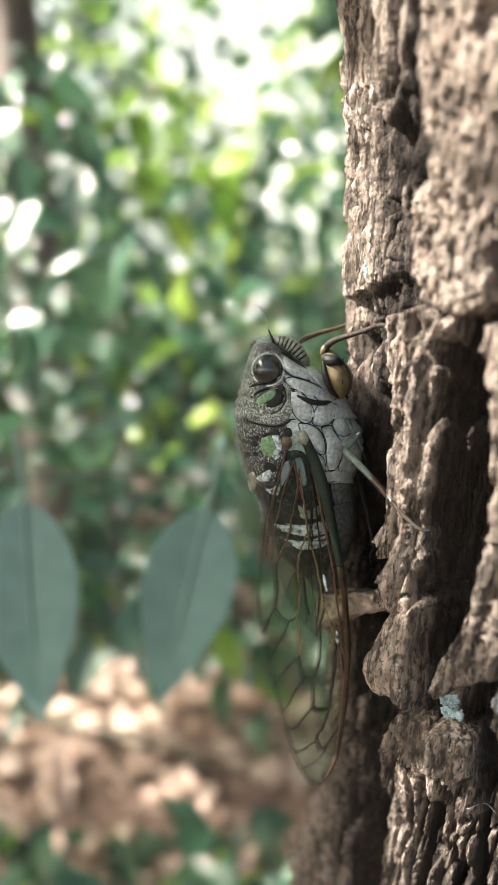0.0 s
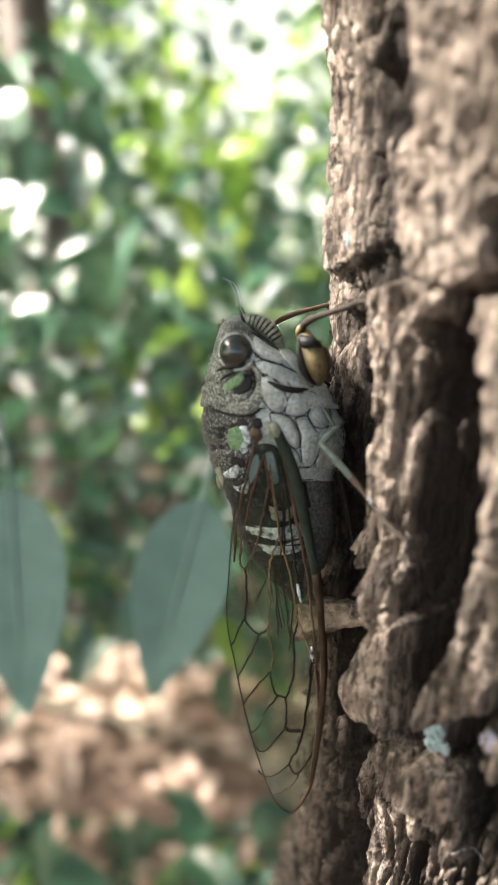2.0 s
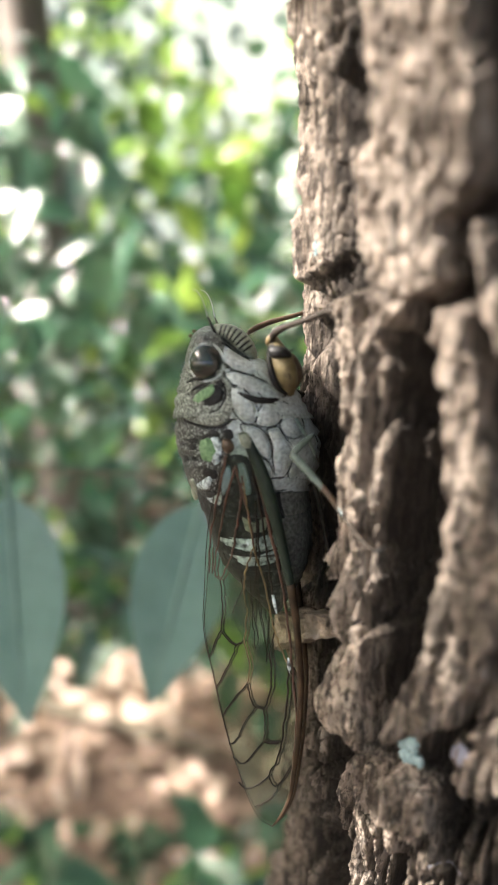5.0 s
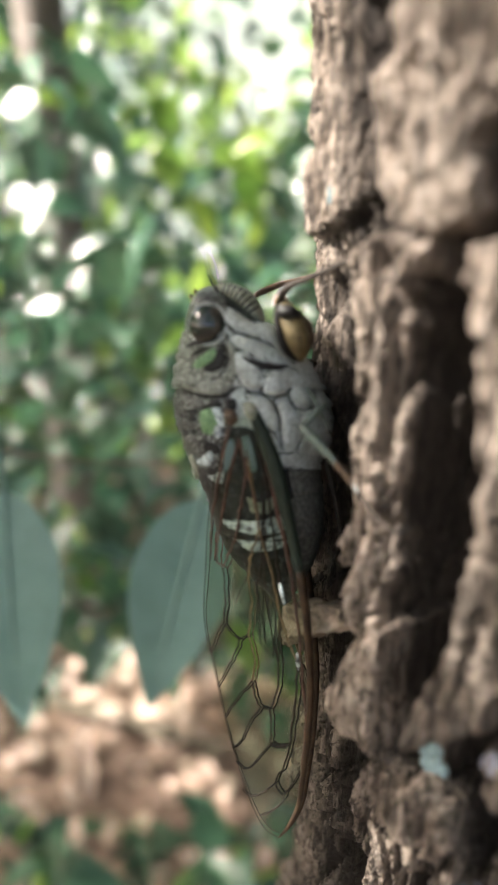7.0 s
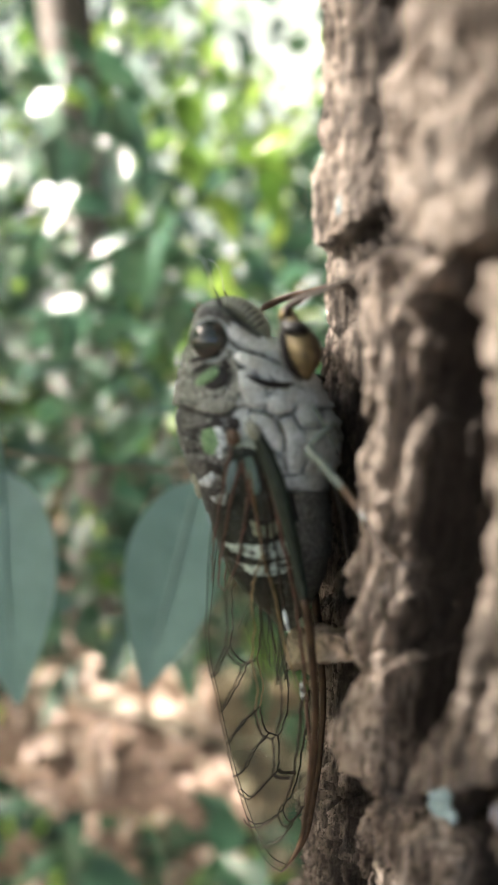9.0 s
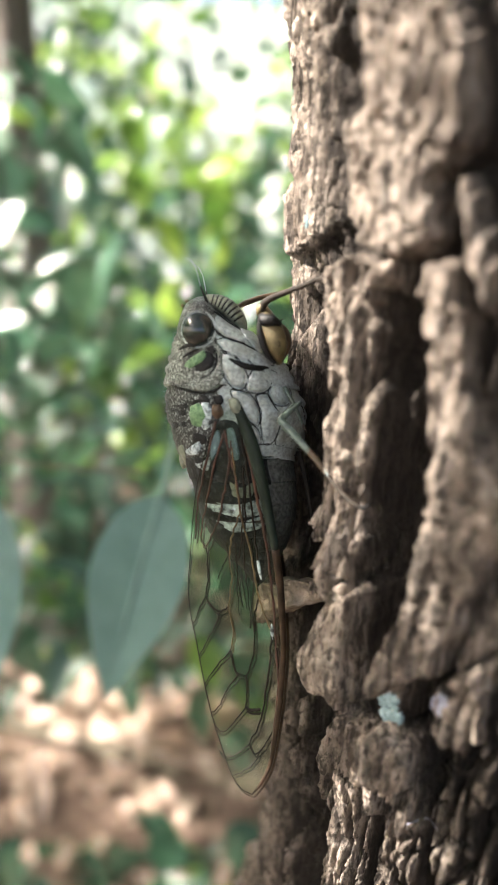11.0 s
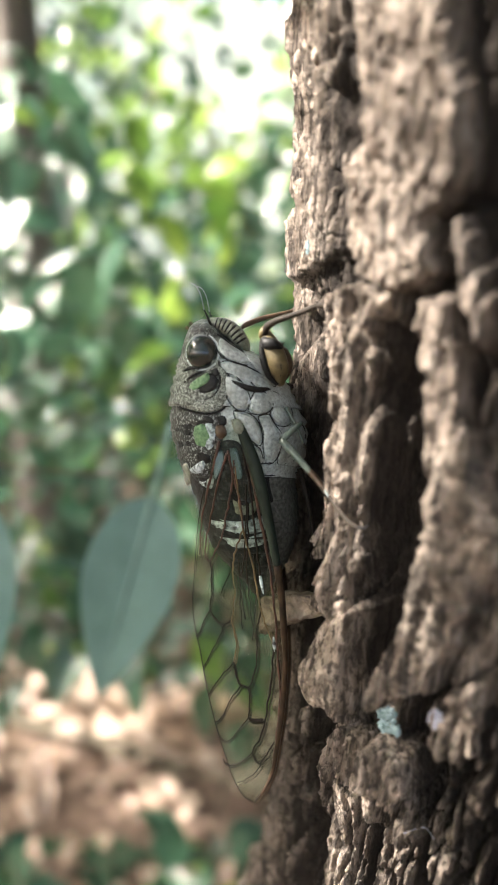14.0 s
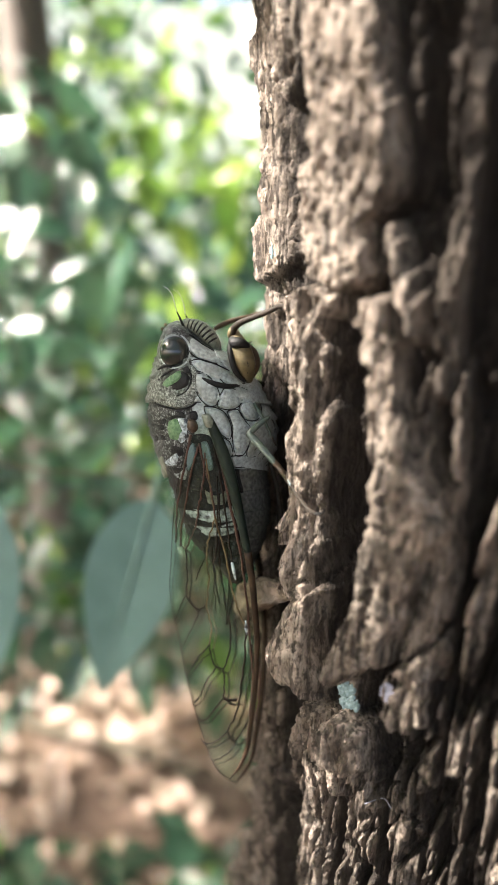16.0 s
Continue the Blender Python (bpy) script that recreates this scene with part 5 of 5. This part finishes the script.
def sun_gap(p, rnd):
    """The unseen crowns, added for shade, are cut open for beams to the trunk, in patches to the ground, and to the far
    edge of the wood; they thin out behind the camera for more sky light.
    """
    q = Vector(p)
    if q.y > 1.5 and abs(q.x) < 0.42 * q.y + 0.3 and q.z < 0.9 + 0.36 * q.y:
        return False
    if q.y < -1.0 and rnd.rand() < 0.6:
        return False
    t = (q.z - 0.93) / SUN.z
    a = q - SUN * t - Vector((0.02, 0.075, 0.93))
    if a.length < 0.22 + 0.22 * max(t - 0.8, 0):
        return False
    g = q - SUN * ((q.z - 1.2) / SUN.z)
    if g.y > 2.0 and rnd.rand() < 0.7:
        return False
    if on_path(q) and rnd.rand() < 0.98:
        return False
    g = q - SUN * (q.z / SUN.z)
    if -0.9 < g.x < 0.5 and 0.5 < g.y < 1.8:
        return True
    if not (-2.0 < g.x < 2.0 and -0.2 < g.y < 3.5):
        return True
    if g.x > 0.4 and g.y > 0.5 and rnd.rand() < 0.35:
        return False
    return float(vnoise(np.array([g.x / 0.35 + 9.3]), np.array([g.y / 0.35 + 2.1]), 3)[0]) < 0.46


build_wood("tree_crown", 22, 12500, (-7.0, -5.0, 2.4), (4.0, 3.6, 3.6), 0.20, 0.2, sun_gap, "unseen leafy crowns overhead, added to block sun and sky, with gaps cut for light")


# an unseen ring of leaves, added to block part of the sky light
def around(p, rnd):
    r = math.hypot(p[0], p[1])
    if p[0] < -1 and abs(p[1] + 0.3) < -0.75 * p[0]:  # left open on the sunny side, to let soft sky light onto the trunk
        return p[2] < 0.5
    if p[1] < -1.2 and p[2] > 1.0:  # kept low behind the camera, to let more sky light onto the cicada
        return False
    return 3.0 < r < 6.5 and (p[1] < 1.2 or abs(p[0]) > 2.6) and sun_gap(p, rnd)


build_wood("woodland_edge", 23, 5500, (-6.5, -6.5, 0.1), (6.5, 5.0, 3.6), 0.30, 0.3, around, "unseen leafy ring round the camera, added to dim the sky light")


def build_ground():
    xs = np.concatenate([-np.geomspace(60, 1.6, 14), np.linspace(-1.5, 1.5, 60), np.geomspace(1.6, 60, 14)])
    ys = np.concatenate([-np.geomspace(60, 0.6, 12), np.linspace(-0.5, 3.0, 70), np.geomspace(3.1, 60, 14)])
    X, Y = np.meshgrid(xs, ys)
    Z = 0.05 * (fbm(X / 0.5, Y / 0.5, 4, 51) - 0.5) + 0.25 * (fbm(X / 4, Y / 4, 2, 55) - 0.5) * step(1, 4, np.hypot(X, Y))
    ny, nx = X.shape
    faces = [(j * nx + i, j * nx + i + 1, (j + 1) * nx + i + 1, (j + 1) * nx + i) for j in range(ny - 1) for i in range(nx - 1)]
    ob = new("ground", mesh_from("ground", np.stack([X, Y, Z], -1).reshape(-1, 3), faces, SOIL))
    return tagged(ob, "bare brown soil with dry litter in dappled sun", "ground", kind="structure")


build_ground()


def build_litter():
    rnd = np.random.RandomState(31)
    base, fc = leaf_shape(0.06, 0.028, 0.3, 0.5, 5, 1)
    verts, faces = [], []
    for k in range(3200):
        e = Euler((rnd.normal(0, 0.35), rnd.normal(0, 0.3), rnd.uniform(0, 6.3))).to_matrix()
        v = (np.array(e) @ (base.T * rnd.uniform(0.5, 1.2))).T + np.array((rnd.uniform(-1.6, 1.2), rnd.uniform(0.3, 3.0), 0.02 + 0.02 * rnd.rand()))
        faces += [tuple(i + k * len(base) for i in f) for f in fc]
        verts.append(v)
    ob = new("leaf_litter", mesh_from("leaf_litter", np.vstack(verts), faces, DRY))
    return tagged(ob, "dry tan fallen leaves on the soil", "leaf litter", kind="stuff")


build_litter()


def build_stick():
    v, f = tube([(-0.46, 1.21, 0.03), (-0.32, 1.16, 0.035), (-0.19, 1.12, 0.03), (-0.06, 1.05, 0.03)], [0.008, 0.012, 0.012, 0.006], 8, 6, 0.15)
    ob = new("fallen_stick", mesh_from("fallen_stick", v, f, TWIG))
    return tagged(ob, "dead brown stick lying on the litter", "stick")


build_stick()


def build_far_tree(x, y, r, label):
    rows = [(x, y, -0.05), (x + 0.02, y, 0.8), (x - 0.01, y + 0.02, 1.8), (x + 0.03, y, 3.4)]
    v, f = tube(rows, [r * 1.25, r, r * 0.95, r * 0.8], 20, 8, 0.08)
    ob = new("background_tree", mesh_from("background_tree", v, f, FARBARK))
    for z, a, k in ((1.9, 0.6, 0.9), (2.3, 3.4, 1.1), (2.8, 1.8, 0.8)):
        d = Vector((math.cos(a), math.sin(a), 0))
        start = Vector((x, y, z))
        v, f = tube([tuple(start), tuple(start + d * 0.35 * k + Vector((0, 0, 0.2))), tuple(start + d * k + Vector((0, 0, 0.55)))], [r * 0.35, r * 0.25, r * 0.1], 9, 6, 0.08)
        child("branch", mesh_from("branch", v, f, FARBARK), ob)
    return tagged(ob, label, "tree")


build_far_tree(-0.485, 1.62, 0.055, "grey-brown tree trunk behind the shrubs")


# ---- the made-up sapling beside the trunk: two broad leaves hang from it, unseen others are added to shade trunk and cicada ----
sapling = tagged(new("sapling"), "slender sapling with two blue-green hanging leaves and unseen leaves added for shade", "sapling")
sapling.location = (-0.20, 0.27, 0.0)


def build_hanging_leaf(length, width, label):
    v, f = leaf_shape(length, width, 0.06, 0.10, 15, 5, 0.004)
    leaf = child("leaf", mesh_from("leaf", v, f, LEAF_BLUE), sapling, label)
    rv, rf = tube([(-0.02, 0, 0.004), (0, 0, 0.0), (length * 0.5, 0, -0.10 * length * 0.04 + 0.0002), (length * 0.97, 0, -0.10 * length * 0.44)], [0.0008, 0.0008, 0.0005, 0.0002], 6, 5)
    child("midrib", mesh_from("midrib", rv, rf, RIB), leaf)
    return leaf


leaf_a = build_hanging_leaf(0.064, 0.029, "broad blue-green leaf with a pointed tip")
leaf_b = build_hanging_leaf(0.058, 0.026, "broad blue-green leaf hanging point down")


def build_sapling():
    rnd = random.Random(77)
    home = Vector(sapling.location)

    def stem(points, radii):
        v, f = tube([tuple(Vector(p) - home) for p in points], radii, 7, 6, 0.06)
        child("stem", mesh_from("stem", v, f, TWIG), sapling)

    stem([(-0.20, 0.27, -0.02), (-0.21, 0.27, 0.5), (-0.20, 0.26, 1.0), (-0.21, 0.25, 1.4)], [0.006, 0.005, 0.004, 0.002])
    a, b = START @ Vector((-0.052, 0.2, -0.008)), START @ Vector((-0.016, 0.2, -0.010))
    # an unseen leaf on the sun's way keeps each hanging leaf in shade
    for c in (a, b):
        m = (SUN.to_track_quat("Z", "Y").to_matrix() @ Euler((0.1, -0.1, 1.2)).to_matrix())
        root = c + Vector((0, 0, -0.032)) + SUN * 0.26 - m @ Vector((0.038, 0, 0))
        ob = new("leaf", LEAF_MESH["dark", 0])
        ob.parent = sapling
        ob.matrix_local = Matrix.LocRotScale(root - home, m.to_euler(), (1.7, 2.6, 1))
        stem([(-0.206, 0.262, 0.99), tuple(root)], [0.001, 0.0007])
    stem([(-0.206, 0.265, 0.86), tuple(START @ Vector((-0.10, 0.22, 0.0))), tuple(a), tuple(b)], [0.0007, 0.0006, 0.0005, 0.0005])
    # unseen shade leaves, added to shape the light on the bark: place across the sun's way (y, w, length, width in mm,
    # turn), each facing the sun
    shade = [(87, -33, 50, 28, 6), (88, -56, 52, 38, -12), (86, -80, 42, 30, 15), (80, -108, 60, 34, -20), (36, -66, 44, 28, 30), (36, -98, 44, 30, 10),
             (33, 62, 70, 26, 88), (60, -42, 20, 11, 10), (70, -50, 22, 14, 0), (26, 4, 46, 24, 92), (52, -12, 24, 8, 80), (56, -37, 20, 13, 92), (80, -31, 22, 13, 10), (92, 24, 26, 9, 20), (104, 2, 40, 18, 70), (112, -50, 50, 28, 60), (100, -98, 60, 36, 80), (96, -130, 60, 36, 10), (66, -92, 40, 9, 85)]
    side = Vector((0, 1, 0))
    local_sun = TRUNK.to_3x3().inverted() @ SUN
    up = (Vector((0, 0, 1)) - local_sun * local_sun.z).normalized()
    slope, drift = -local_sun.z / local_sun.x, local_sun.y / local_sun.x - 0.016
    for y, w, length, width, turn in shade:
        x = 10 + local_sun.x * rnd.uniform(170, 215)
        axis = (side * math.cos(radians(turn)) + up * math.sin(radians(turn))).normalized()
        m = Matrix((axis, local_sun.cross(axis), local_sun)).transposed()
        m = TRUNK.to_3x3() @ m @ Euler((rnd.gauss(0, 0.15), rnd.gauss(0, 0.15), 0)).to_matrix()
        p = TRUNK @ (Vector((x, y + drift * (x - 14), w - slope * x)) / 1e3)
        root = p - m @ Vector((length / 2e3, 0, 0))
        ob = new("leaf", LEAF_MESH["light" if -60 < w < -40 else "dark", rnd.randrange(3)])
        ob.parent = sapling
        ob.matrix_local = Matrix.LocRotScale(root - home, m.to_euler(), (length / 55, width / 27, 1))
        zz = min(max(root.z + 0.05, 0.3), 1.38)
        stem([(-0.206, 0.262, zz), tuple((Vector((-0.206, 0.262, zz)) + root) / 2 + Vector((-0.01, 0, 0.005))), tuple(root)], [0.0012, 0.0008, 0.0006])


build_sapling()


# ---- what moves: the two hanging leaves sway (their tips, seen from the first viewpoint) ----
SWAY = [(0.0, -0.0256, 0.2000, -0.0700), (1.5, -0.0239, 0.2000, -0.0690), (3.5, -0.0244, 0.2000, -0.0701), (4.5, -0.0224, 0.2000, -0.0689), (7.0, -0.0245, 0.2000, -0.0701), (8.5, -0.0257, 0.2000, -0.0719), (9.0, -0.0289, 0.2000, -0.0639), (12.5, -0.0274, 0.2000, -0.0701), (14.5, -0.0320, 0.2000, -0.0661), (16.0, -0.0308, 0.2000, -0.0675)]


def motions():
    for leaf, length, off_x, off_z, roll in ((leaf_a, 0.064, -0.0335, -0.010, -86), (leaf_b, 0.058, 0.0, -0.0042, -104)):
        rows = []
        for t, x, y, z in SWAY:
            tip = pose(x + off_x, y, z + off_z)
            hang = pose(0.20, -0.27, 0) @ START @ tip @ pose(0, 0, 0, 90, 0, 0) @ pose(0, 0, 0, 0, 0, roll)
            rows.append((t, hang @ pose(-length, 0, 0)))
        walk(leaf, rows)


motions()
